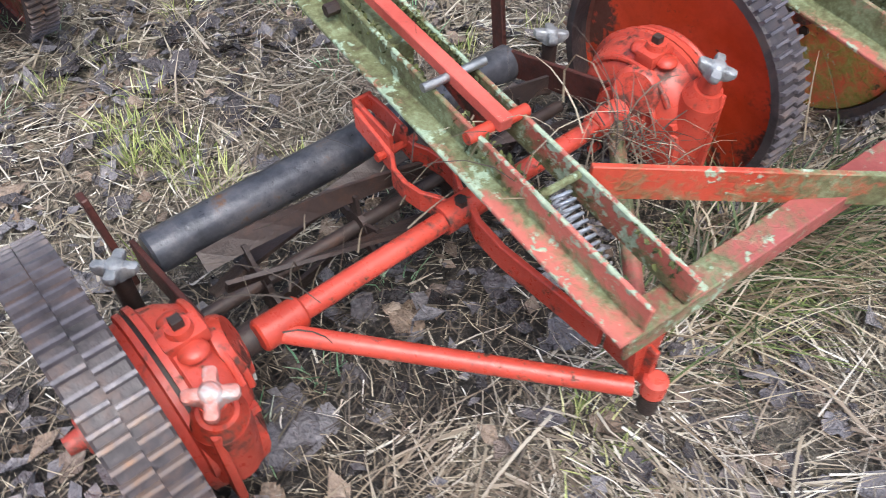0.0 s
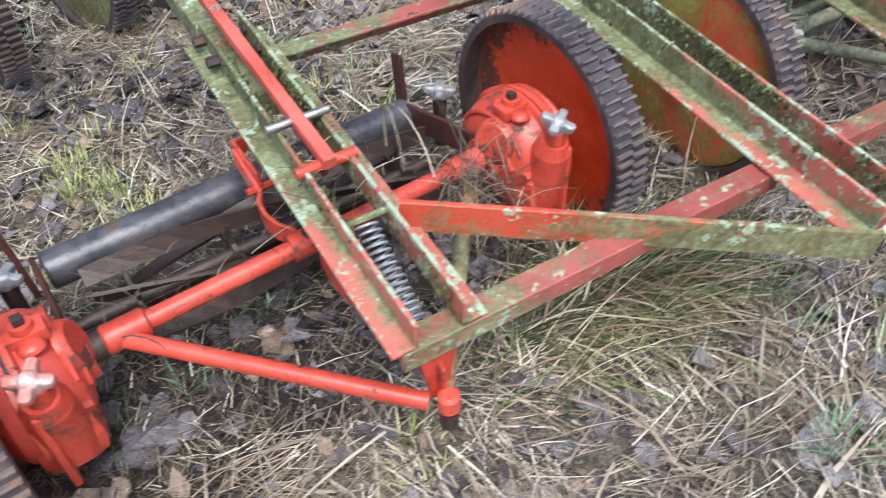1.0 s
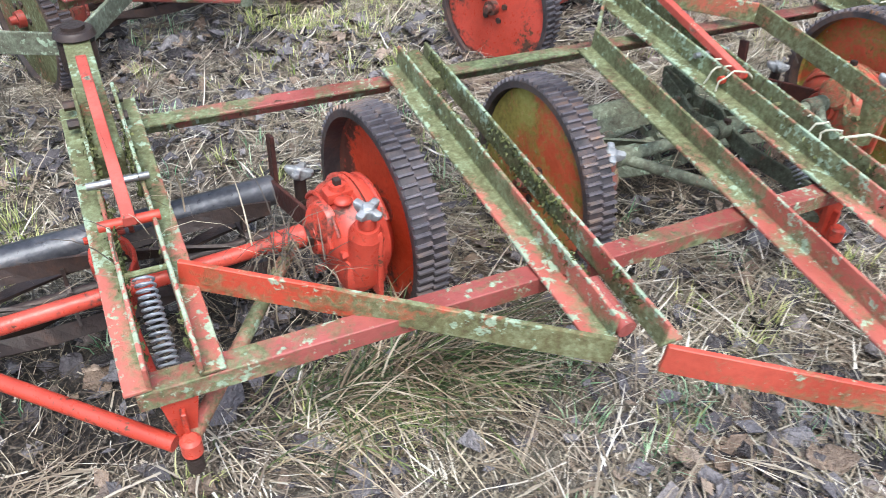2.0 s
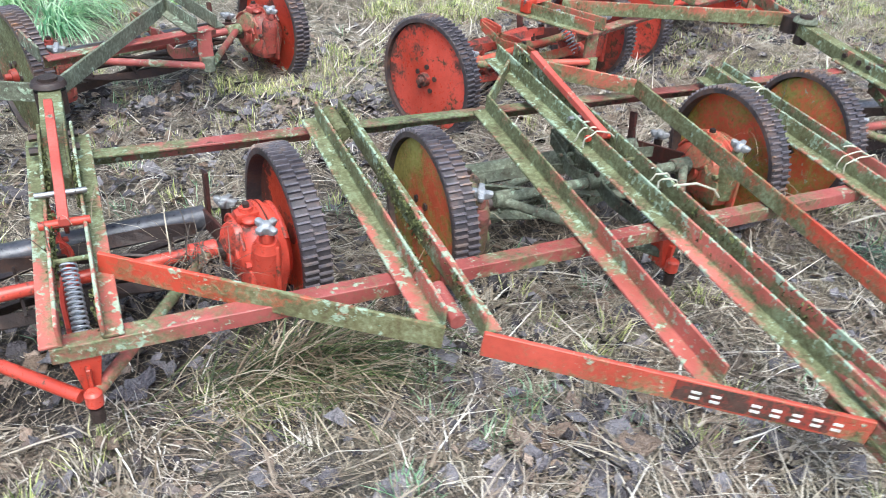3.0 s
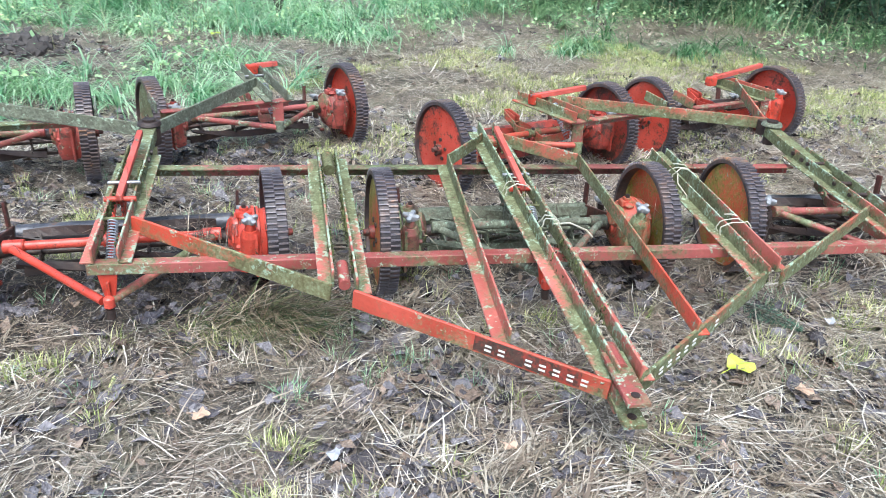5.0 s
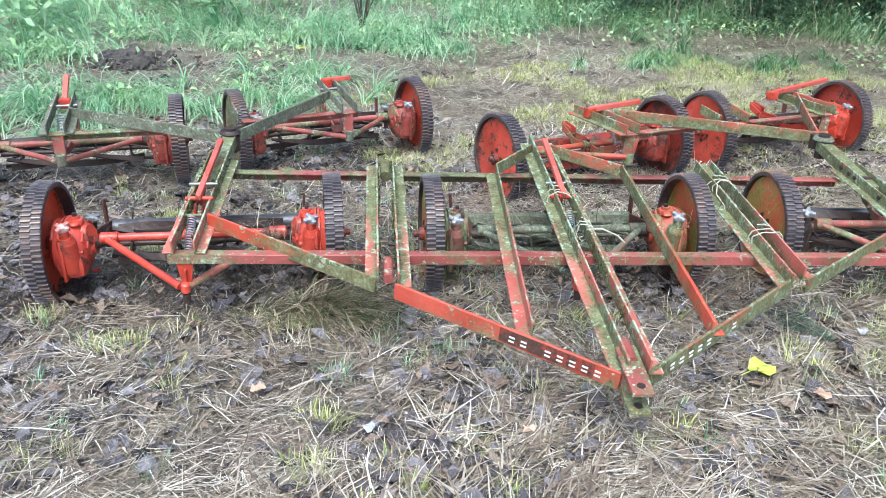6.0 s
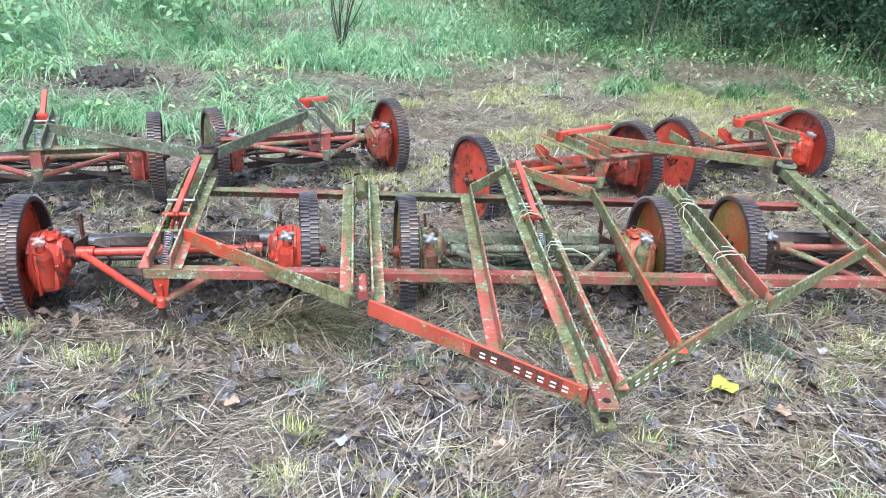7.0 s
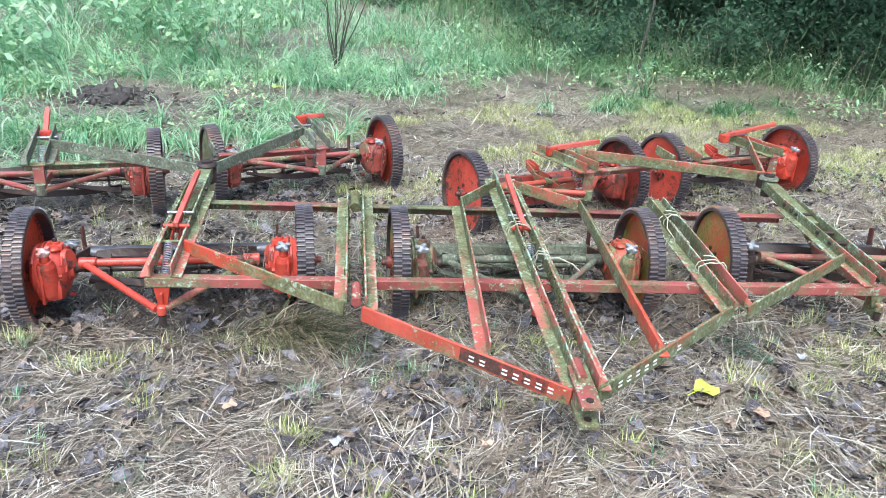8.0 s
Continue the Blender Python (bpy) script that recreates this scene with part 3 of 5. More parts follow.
def foot(f, x, y, z, mat):
    zt = top(x, y) - 0.03
    bm = bmesh.new()
    ring = [[bm.verts.new((x + px, y + 0.022 + py, pz)) for px, pz in ((-0.026, zt), (0.026, zt), (0.011, z - 0.012), (-0.011, z - 0.012))] for py in (-0.005, 0.005)]
    for k in range(4):
        bm.faces.new([ring[0][k], ring[0][(k + 1) % 4], ring[1][(k + 1) % 4], ring[1][k]])
    bm.faces.new(ring[0][::-1])
    bm.faces.new(ring[1])
    bmesh.ops.recalc_face_normals(bm, faces=bm.faces)
    fpart("drop_bracket", bm, mat, f)
    fpart("gusset", flat((x, y + 0.075, top(x, y) - 0.05), (x, y + 0.004, top(x, y) - 0.05), 0.07, 0.008), mat, f)
    fpart("foot", tube((x, y - 0.004, z - 0.018), (x, y - 0.004, z + 0.016), 0.0150, n=14, bevel=0.005), mat, f, "", True)
    fpart("foot_pin", tube((x, y - 0.004, z - 0.05), (x, y - 0.004, z - 0.02), 0.0125, n=12), DARK, f, "", True)


def swivel(f, x, y, z, cap):
    fpart("tongue", prism(bmesh.new(), (x, 0.50, at(x, 0.50).z + 0.024), (x, y, z - 0.012), [(-0.026, -0.045), (0.026, -0.045), (0.026, 0.0), (-0.026, 0.0)]), GREEN_MOSS, f, "moss-green tongue")
    fpart("swivel_pin", tube((x, y, z - 0.09), (x, y, z + 0.012), 0.024, n=18), DARK, f, "", True)
    fpart("swivel_cap", tube((x, y, z - 0.012), (x, y, z + 0.004), 0.044, 0.04, 22, bevel=0.003), cap, f, "round swivel cap", True)
    for k in (-1, 1):
        for q in (0, 1):
            fpart("bolt", bolt_head(bmesh.new(), (x + k * 0.03, 0.60 + 0.06 * q, at(x, 0.6 + 0.06 * q).z + 0.03), (k, 0, 0), 0.009, 0.02), DARK, f)


def wing(sign, label):
    """Outer frame; sign -1: the one at low x, +1: its mirror image."""
    X = lambda x: x if sign < 0 else 2 * MID - x
    s = -sign
    f = thing("wing_frame", pose(X(0.35), 0.35, 0), label, "mower frame", "gang frame sections")
    fpart("front_rail", iron(at(X(0.0), 0.012), at(X(0.632), 0.012), sign, 0.038, -0.032), RED_RAIL, f)
    fpart("rear_rail", iron(at(X(0.095), 0.672, -0.02), at(X(0.63), 0.672, -0.02), -sign, 0.042, -0.038), RED_RAIL, f)
    fpart("angle_iron", iron(at(X(0.022), 0.012, 0.002), at(X(0.022), 0.69, 0.002), -s, 0.036, 0.046), RED_LICHEN, f)
    fpart("angle_iron", iron(at(X(0.082), 0.012, 0.002), at(X(0.082), 0.69, 0.002), s, 0.036, 0.046), RED_LICHEN, f)
    fpart("angle_iron", iron(at(X(0.648), -0.135, 0.002), at(X(0.648), 0.66, 0.002), -s, 0.042, 0.05), RED_LICHEN, f)
    fpart("brace", flat(at(X(0.098), 0.185, 0.05), at(X(0.640), -0.152, 0.022), 0.05, 0.009), RED_BRACE if sign < 0 else RED_MOSS, f, "flat brace, half red, half mossy")
    fpart("hinge_pipe", tube(at(X(0.676), -0.13, 0.004), at(X(0.676), -0.03, 0.006), 0.016, n=16), RED_RAIL, f, "", True)
    fpart("hinge_pipe", tube(at(X(0.676), 0.54, 0.02), at(X(0.676), 0.65, 0.022), 0.020, n=16), GREEN_MOSS, f, "", True)
    if sign < 0:
        lever_set(f, X(0.05), 0.0, 0.0, 0.48, 0.052)
    else:
        for y in (0.30, 0.39, 0.56):
            fpart("pin", tube(at(X(0.05) - 0.045, y, 0.03), at(X(0.05) + 0.045, y, 0.03), 0.008, n=10), DARK, f, "", True)
    foot(f, X(0.05), 0.0, 0.172, RED if sign < 0 else GREEN_MOSS)
    swivel(f, X(0.046), 0.96 if sign < 0 else 0.90, 0.392, DARK if sign < 0 else GREY_MOSS)
    return f


def hitch():
    f = thing("hitch_frame", pose(MID, 0.2, 0), "red-painted mossy steel hitch frame with V-shaped drawbar", "mower frame", "gang frame sections")
    fpart("front_rail", iron(at(0.705, 0.012), at(1.91, 0.012), -1, 0.038, -0.032), RED_RAIL, f)
    fpart("rear_rail", iron(at(0.705, 0.672, -0.02), at(1.91, 0.672, -0.02), 1, 0.042, -0.038), DULL_CASE, f)
    for s in (-1, 1):
        X = lambda x: x if s < 0 else 2 * MID - x
        mat = RED_LICHEN
        fpart("angle_iron", iron(at(X(0.702), -0.175, 0.002), at(X(0.702), 0.66, 0.002), -s, 0.042, 0.05), mat, f)
        low_x, side_x, inner_x = (1.060, 1.102, 1.280) if s < 0 else (1.560, 1.586, 1.333)
        fpart("angle_iron", iron(at(low_x, -0.415, 0.002), at(side_x, 0.60, 0.006), s, 0.042, 0.05), RED_SIDE if s < 0 else RED_BRACE, f)
        fpart("angle_iron", iron(at(inner_x, -0.575, 0.002), at(inner_x, 0.885, 0.012), s, 0.042, 0.05), mat, f)
        fpart("rear_flat", flat(at(side_x, 0.592, 0.056), at(inner_x + s * 0.006, 0.80, 0.05), 0.048, 0.008), RED_MOSS, f)
        a, b = (at(0.695, -0.195, 0.032), at(1.262, -0.580, 0.014)) if s < 0 else (at(1.908, -0.168, 0.030), at(1.338, -0.572, 0.014))
        arm = fpart("drawbar_arm", flat(a, b, 0.052, 0.010), RED_ARM if s < 0 else GREEN_MOSS, f, "flat arm with worn white marks")
        d, sd, u = basis(a, b)
        out = sd if sd.y < 0 else -sd
        lo = Vector(f.matrix_basis.translation)
        span = (0.53, 0.94) if s < 0 else (0.42, 0.9)
        if s < 0:
            p0, p1 = a.lerp(b, 0.50), a.lerp(b, 0.90)
            band = prism(bmesh.new(), p0 + out * 0.0052 - u * 0.004, p1 + out * 0.0052 - u * 0.004, [(-0.0006, -0.042), (0.0006, -0.042), (0.0006, 0.0), (-0.0006, 0.0)], (0, 0, 1), 0)
            part("dark_band", move(band, Matrix.Translation(-lo)), RED_MUD, arm, "dark painted band")
        for k in range(8):
            q = span[0] + (span[1] - span[0]) * (k + 0.5) / 8
            if (s < 0 and k == 2) or (s > 0 and k in (1, 2)):
                continue
            c = a.lerp(b, q) + out * 0.0062 - u * 0.028
            w = 0.0085
            bm = bmesh.new()
            for y in (-0.0062, 0.0062):
                prism(bm, c - d * w + u * y, c + d * w + u * y, [(-0.001, -0.0026), (0.001, -0.0026), (0.001, 0.0026), (-0.001, 0.0026)], (0, 0, 1), 0)
            part("mark", move(bm, Matrix.Translation(-lo)), LETTER, arm, "chipped white paint mark")
    lever_set(f, CLEVIS + 0.014, 0.06, -0.02, 0.38, 0.09)
    foot(f, CLEVIS, 0.0, 0.165, RED_WORN)
    # clevis of two plates, a dark disc on each for its pin hole's darkness
    for dz, y1, mat in ((0.023, -0.685, RED_RAIL), (-0.035, -0.687, GREEN_MOSS)):
        a = at(CLEVIS - 0.002, -0.50, dz + 0.012)
        b = at(CLEVIS - 0.008, y1, dz + 0.012)
        bm = prism(bmesh.new(), a, b, [(-0.028, -0.012), (0.028, -0.012), (0.028, 0.0), (-0.028, 0.0)])
        plate = fpart("hitch_plate", bm, mat, f)
        d = (b - a).normalized()
        h = b - d * 0.03
        ring = tube(h + Vector((0, 0, -0.001)), h + Vector((0, 0, 0.0015)), 0.011, n=16)
        part("pin_hole", move(ring, Matrix.Translation(-f.matrix_basis.translation)), DARK, plate, "dark disc in place of the pin hole")
    fpart("hitch_block", prism(bmesh.new(), at(CLEVIS, -0.48, -0.022), at(CLEVIS - 0.006, -0.62, -0.022), [(-0.026, -0.028), (0.026, -0.028), (0.026, 0.03), (-0.026, 0.03)]), RED_RAIL, f)
    fpart("hitch_pipe", tube(at(CLEVIS, -0.47, 0.022), at(CLEVIS - 0.003, -0.56, 0.026), 0.020, n=18), RED_RAIL, f, "", True)
    return f


wing(-1, "orange-red steel wing frame crusted with lichen and moss")
wing(1, "mossy orange-red wing frame of angle iron, weathered")
hitch()


def trailing(pivot, units, label, mat, rail_mat):
    """Rear section: flat arms spread from the swivel to a short frame over each unit.
    units: the unit's pose, the sign of its inner side, the rail's height, and the lever's two ends."""
    f = thing("trailing_frame", pose(*pivot[:2], 0), label, "mower frame", "gang frame sections")
    p = Vector(pivot)
    fpart("hub_plate", tube(p + Vector((0, 0.0, -0.075)), p + Vector((0, 0, -0.015)), 0.038, n=18), DARK, f, "", True)
    for m, q, zr, up, la, lb, arm_mat in units:
        W = lambda x, y, z: m @ Vector((x, y, z))
        fpart("rail", iron(W(-0.06 * q, -0.290, zr), W(0.50 * q, -0.290, zr), q, 0.045, -0.036), rail_mat, f)
        for s in (-1, 1):
            fpart("angle_iron", iron(W(s * 0.032, -0.345, zr + 0.002), W(s * 0.032, 0.07, zr + up), s, 0.036, 0.046), mat, f)
        end = p + Vector((0, 0.02, -0.008))
        fpart("arm", flat(W(0.038 * q, -0.15, zr + 0.068), end, 0.05, 0.009), arm_mat, f)
        fpart("arm_tip", flat(W(0.52 * q, -0.335, zr + 0.04), W(0.52 * q, -0.20, zr + 0.06), 0.045, 0.008), mat, f)
        fpart("lever", prism(bmesh.new(), W(*la), W(*lb), [(-0.011, -0.011), (0.011, -0.011), (0.011, 0.011), (-0.011, 0.011)]), FADED, f, "faded red lift lever")
        fpart("lever_block", move(block(0, 0, 0, 0.05, 0.04, 0.045, 0.006), Matrix.Translation(W(la[0], la[1], la[2] - 0.014)) @ m.to_3x3().to_4x4()), RED_WORN, f)
        fpart("pin", tube(W(-0.055, -0.05, zr + 0.05), W(0.055, -0.05, zr + 0.05), 0.007, n=10), ZINC, f, "", True)
        fpart("spring", coil(W(0, -0.15, zr + 0.03), W(0, -0.27, zr - 0.085), 0.0165, 13, 0.0026), SPRING, f, "grey steel coil spring", True)
        fpart("drop_bracket", prism(bmesh.new(), W(0, -0.322, zr - 0.004), W(0, -0.322, zr - 0.105), [(-0.024, -0.006), (0.024, -0.006), (0.024, 0.006), (-0.024, 0.006)], (0, 1, 0)), rail_mat, f)
        fpart("foot", tube(W(0, -0.335, zr - 0.135), W(0, -0.335, zr - 0.09), 0.020, n=14), mat, f, "", True)
    return f


U1, U2, U3 = pose(0.015, 0.345, 0, 0, 0, 4.6), pose(1.31, 0.372, 0, 0, 0, 1), pose(2.604, 0.40, 0, 0, 0, -2)
UA, UB = pose(-0.763, 1.41, 0, 0, 0, 12), pose(0.40, 1.78, 0, 0, 0, 20)
UC, UD = pose(1.662, 1.40, 0, 0, 0, 21), pose(2.838, 1.83, 0, 0, 0, 18)
mower(U1, "orange-red reel mower unit with rusty lugged iron wheels")
mower(U2, "mossy reel mower unit with green-stained wheels under the hitch", (DULL_CASE, RED_ARM), (DISC_GREEN, DISC_GREEN), GREY_MOSS, bars=GREY_MOSS)
mower(U3, "dark reel mower unit with mossy wheel and red tubes", (DARK, RED_WORN), (DISC_GREEN, RED), DARK, bars=RED_RAIL)
mower(UA, "dark reel mower unit standing before tall grass", DULL_RED, (RED, DULL_RED), DARK, bars=RED_RAIL, foot_z=0.222)
mower(UB, "weathered red reel mower unit beside the grass edge", DULL_RED, (GREEN_MOSS, RED_WORN), DARK, bars=RED_RAIL, foot_z=0.222)
mower(UC, "bright orange-red reel mower unit with muddy inner wheel", (RED_ARM, RED_MUD), (RED, RED_MUD), RED_MUD, bars=RED_ARM, foot_z=0.247)
mower(UD, "orange-red reel mower unit at the edge of the clearing", RED_WORN, (RED, RED), DARK, foot_z=0.235)
trailing((0.046, 0.96, 0.385), [(UA, 1, 0.335, 0.045, (0, 0.0, 0.40), (0.0, 0.16, 0.475), GREY_MOSS), (UB, -1, 0.335, 0.045, (0.0, 0.02, 0.415), (0.12, 0.0, 0.425), GREY_MOSS)], "mossy trailing frame with two spread arms", GREY_MOSS, RED_RAIL)
trailing((2.60, 0.985, 0.395), [(UC, 1, 0.345, 0.0, (-0.03, -0.05, 0.392), (0.22, -0.10, 0.422), RED_MOSS), (UD, -1, 0.330, 0.005, (-0.12, -0.06, 0.385), (0.27, -0.04, 0.428), RED_MOSS)], "trailing frame, part red part mossy, spread arms", RED_MOSS, RED_RAIL)


# ---- ground: one sheet, uneven, out to the horizon ----
rng = np.random.default_rng(7)
WAVES = [(rng.uniform(0, 6.28), rng.uniform(0, 6.28), k, amp) for k, amp in ((1.1, 0.012), (1.9, 0.010), (3.1, 0.008), (5.3, 0.006), (8.7, 0.005), (14.0, 0.0045), (23.0, 0.004), (37.0, 0.0035)) for _ in range(3)]


def lumps(x, y):
    z = np.zeros_like(x)
    for a, ph, k, amp in WAVES:
        z += amp * 0.55 * np.sin(k * (x * np.cos(a) + y * np.sin(a)) + ph)
    return z


def patches(x, y, seed, k=2.2):
    r = np.random.default_rng(seed)
    z = np.zeros_like(x)
    for i in range(7):
        a, ph, f = r.uniform(0, 6.28), r.uniform(0, 6.28), k * r.uniform(0.6, 2.6)
        z += np.sin(f * (x * np.cos(a) + y * np.sin(a)) + ph + 1.3 * np.sin(0.7 * f * (y * np.cos(a) - x * np.sin(a))))
    return z / 3.7


def edge_y(x):
    """The near edge of the tall grass."""
    return np.interp(x, [-8, -2.5, -1.2, -0.5, 0.3, 0.9, 1.4, 1.8, 2.2, 3.2, 4.2, 4.8, 5.5, 8, 14], [1.0, 1.7, 2.25, 2.6, 3.0, 3.3, 3.55, 4.0, 4.4, 4.5, 4.2, 3.6, 3.2, 2.8, 2.5])


def rise(x, y):
    d = np.maximum(0, y - edge_y(x))
    return 0.05 * np.minimum(d, 1) + 0.03 * np.maximum(0, d - 0.5) ** 1.05 + 0.07 * np.exp(-((x + 1.15) / 0.34) ** 2 - ((y - 3.7) / 0.22) ** 2)


def ground_z(x, y):
    near = np.exp(-((np.hypot(x - 1, y - 1.5) / 9.0) ** 2))
    return lumps(x, y) * (0.4 + 0.6 * near) + np.where(np.hypot(x, y) < 60, rise(x, y), 0) - 0.004


def axis_lines(lo, hi, step, far):
    mid = np.arange(lo, hi, step)
    out = np.cumsum(step * 1.16 ** np.arange(1, 60))
    out = out[out < far]
    return np.concatenate([lo - out[::-1], mid, hi + out])


UNITS = (U1, U2, U3, UA, UB, UC, UD)


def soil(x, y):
    """How far the ground turns dark and loses its straw: under and round the units, in one corner and at the heap, with
    ragged edges.
    """
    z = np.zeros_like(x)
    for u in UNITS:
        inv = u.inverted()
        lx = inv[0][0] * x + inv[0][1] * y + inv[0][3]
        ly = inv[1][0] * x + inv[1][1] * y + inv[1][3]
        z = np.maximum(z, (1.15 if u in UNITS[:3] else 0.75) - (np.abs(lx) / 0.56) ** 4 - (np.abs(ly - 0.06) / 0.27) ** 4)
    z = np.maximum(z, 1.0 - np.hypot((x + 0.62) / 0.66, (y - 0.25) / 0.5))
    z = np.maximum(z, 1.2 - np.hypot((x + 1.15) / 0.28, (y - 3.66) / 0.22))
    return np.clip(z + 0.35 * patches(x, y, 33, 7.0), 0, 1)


def turf_share(x, y):
    """Where short pale turf grows through: the far strip of the clearing and its open corner."""
    return np.clip((y - 1.3) / 1.2, 0, 1) * np.clip((x - 0.2) / 0.8, 0, 1) + 0.7 * np.clip((x - 1.9) / 0.8, 0, 1) * np.clip(1 - np.abs(y + 0.5) / 0.7, 0, 1)


gx, gy = axis_lines(-2.0, 5.0, 0.035, 1500.0), axis_lines(-1.4, 5.2, 0.035, 1500.0)
GX, GY = np.meshgrid(gx, gy)
fade = np.clip(1 - (np.hypot(GX, GY) - 25) / 30, 0, 1)
GZ = ground_z(GX, GY) * fade
n0, n1 = GX.shape
idx = np.arange(n0 * n1).reshape(n0, n1)
quads = np.stack([idx[:-1, :-1], idx[:-1, 1:], idx[1:, 1:], idx[1:, :-1]], -1).reshape(-1, 4)

m, nt, b = shader("mud_and_litter", 0.6)
tc = nt.nodes.new("ShaderNodeTexCoord").outputs["Object"]
wide, mid_n, fine_n = noise_tex(nt, tc, 1.6, 6, 0.6, 0.3), noise_tex(nt, tc, 9, 8, 0.7, 0.8), noise_tex(nt, tc, 70, 6, 0.7, 0.4)
fine_n = math_node(nt, "ADD", math_node(nt, "MULTIPLY", fine_n, 0.5), math_node(nt, "ADD", math_node(nt, "MULTIPLY", noise_tex(nt, tc, 26, 9, 0.78, 1.0), 0.25), math_node(nt, "MULTIPLY", noise_tex(nt, tc, 210, 4, 0.7, 0.8), 0.25)))
mud = ramp(nt, fine_n, [(0.40, (0.022, 0.019, 0.019)), (0.52, (0.10, 0.088, 0.085)), (0.63, (0.30, 0.27, 0.25))])
thatch = ramp(nt, fine_n, [(0.40, (0.045, 0.038, 0.032)), (0.52, (0.24, 0.205, 0.170)), (0.63, (0.58, 0.52, 0.43))])
col = mix(nt, mask(nt, mid_n, 0.32, 0.52), mud, thatch)
turf = nt.nodes.new("ShaderNodeAttribute")
turf.attribute_name = "turf"
green = ramp(nt, fine_n, [(0.40, (0.080, 0.078, 0.046)), (0.52, (0.32, 0.305, 0.19)), (0.63, (0.64, 0.61, 0.44))])
col = mix(nt, math_node(nt, "MULTIPLY", mask(nt, math_node(nt, "ADD", wide, math_node(nt, "MULTIPLY", turf.outputs["Fac"], 0.10)), 0.52, 0.68), 0.65), col, green)
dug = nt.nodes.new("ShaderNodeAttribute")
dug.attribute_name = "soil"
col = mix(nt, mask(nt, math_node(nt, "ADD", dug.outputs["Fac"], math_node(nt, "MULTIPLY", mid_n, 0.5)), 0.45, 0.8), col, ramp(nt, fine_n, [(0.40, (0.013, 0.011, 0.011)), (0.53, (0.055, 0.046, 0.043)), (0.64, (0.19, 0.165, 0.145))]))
link(nt, col, b.inputs["Base Color"])
rg = math_node(nt, "MULTIPLY_ADD", fine_n, 0.5)
rg.node.inputs[2].default_value = 0.3
link(nt, rg, b.inputs["Roughness"])
bump(nt, b, math_node(nt, "ADD", mid_n, fine_n), 1.0, 0.03)
ground = quads_mesh("ground", np.stack([GX, GY, GZ], -1).reshape(-1, 3), quads, m)
soil_layer = ground.data.attributes.new("soil", "FLOAT", "POINT")
soil_layer.data.foreach_set("value", soil(GX, GY).astype(np.float32).ravel())
turf_layer = ground.data.attributes.new("turf", "FLOAT", "POINT")
turf_layer.data.foreach_set("value", turf_share(GX, GY).astype(np.float32).ravel())
for p in ground.data.polygons:
    p.use_smooth = True
tagged(ground, "muddy ground covered with straw and dead leaves", "ground", kind="structure")


# ---- litter and growth, joined as stuff ----
def ribbons(x, y, z, head, length, width, lift, droop, seg=3, side=0.0):
    """Blades as ribbons: lift is the angle from the ground at the root, droop the angle by which they bend over."""
    n = len(x)
    P = np.stack([x, y, z], -1)
    out = np.stack([np.cos(head), np.sin(head), np.zeros(n)], -1)
    across = np.stack([-np.sin(head), np.cos(head), np.zeros(n)], -1)
    rows, ang = [], lift.copy()
    for i in range(seg + 1):
        f = i / seg
        w = (width * (1 - 0.85 * f**1.6) * 0.5)[:, None]
        rows += [P - across * w, P + across * w]
        P = P + (out * np.cos(ang)[:, None] + np.array([0, 0, 1]) * np.sin(ang)[:, None] + across * side * (2 * f)) * (length / seg)[:, None]
        ang = ang - droop / seg
    V = np.stack(rows, 1)
    k = 2 * (seg + 1)
    base = np.arange(n)[:, None] * k
    F = np.concatenate([base + np.array([2 * i, 2 * i + 1, 2 * i + 3, 2 * i + 2]) for i in range(seg)], 1).reshape(-1, 4)
    return V.reshape(-1, 3), F


def joined(name, sets, mat, label, category):
    vs, fs, n = [], [], 0
    for v, f in sets:
        vs.append(v)
        fs.append(f + n)
        n += len(v)
    return tagged(quads_mesh(name, np.concatenate(vs), np.concatenate(fs), mat), label, category, kind="stuff")


STRAW = islands("dry_straw", [(0.0, (0.070, 0.052, 0.040)), (0.25, (0.190, 0.150, 0.116)), (0.55, (0.350, 0.290, 0.225)), (0.83, (0.61, 0.545, 0.455)), (1.0, (0.90, 0.86, 0.79))], 0.42, 0.15, 0, [(3.0, (0.36, 0.36, 0.22), 0.15), (5.0, (0.22, 0.150, 0.112), 0.40), (1.6, (0.40, 0.33, 0.25), 0.25)])
CRUMB = islands("litter_crumbs", [(0.0, (0.02, 0.016, 0.014)), (0.5, (0.085, 0.07, 0.058)), (0.85, (0.24, 0.205, 0.165)), (1.0, (0.46, 0.41, 0.34))], 0.6)
BROWN_STRAW = islands("tangled_brown_straw", [(0.0, (0.030, 0.022, 0.018)), (0.5, (0.105, 0.080, 0.060)), (0.85, (0.26, 0.205, 0.145)), (1.0, (0.56, 0.49, 0.37))], 0.6, 0.1)
DEADLEAF = islands("wet_dead_leaves", [(0.0, (0.045, 0.038, 0.040)), (0.3, (0.125, 0.108, 0.115)), (0.55, (0.235, 0.215, 0.235)), (0.78, (0.36, 0.33, 0.345)), (0.85, (0.24, 0.165, 0.12)), (1.0, (0.50, 0.38, 0.30))], 0.27, 0.0, 45, None, 90)
GRASS = islands("green_grass", [(0.0, (0.06, 0.17, 0.07)), (0.25, (0.20, 0.44, 0.24)), (0.6, (0.46, 0.72, 0.46)), (0.88, (0.68, 0.86, 0.62)), (1.0, (0.88, 0.92, 0.80))], 0.28, 0.5, 0, [(1.3, (0.16, 0.36, 0.19), 0.45), (2.2, (0.54, 0.70, 0.40), 0.40)])
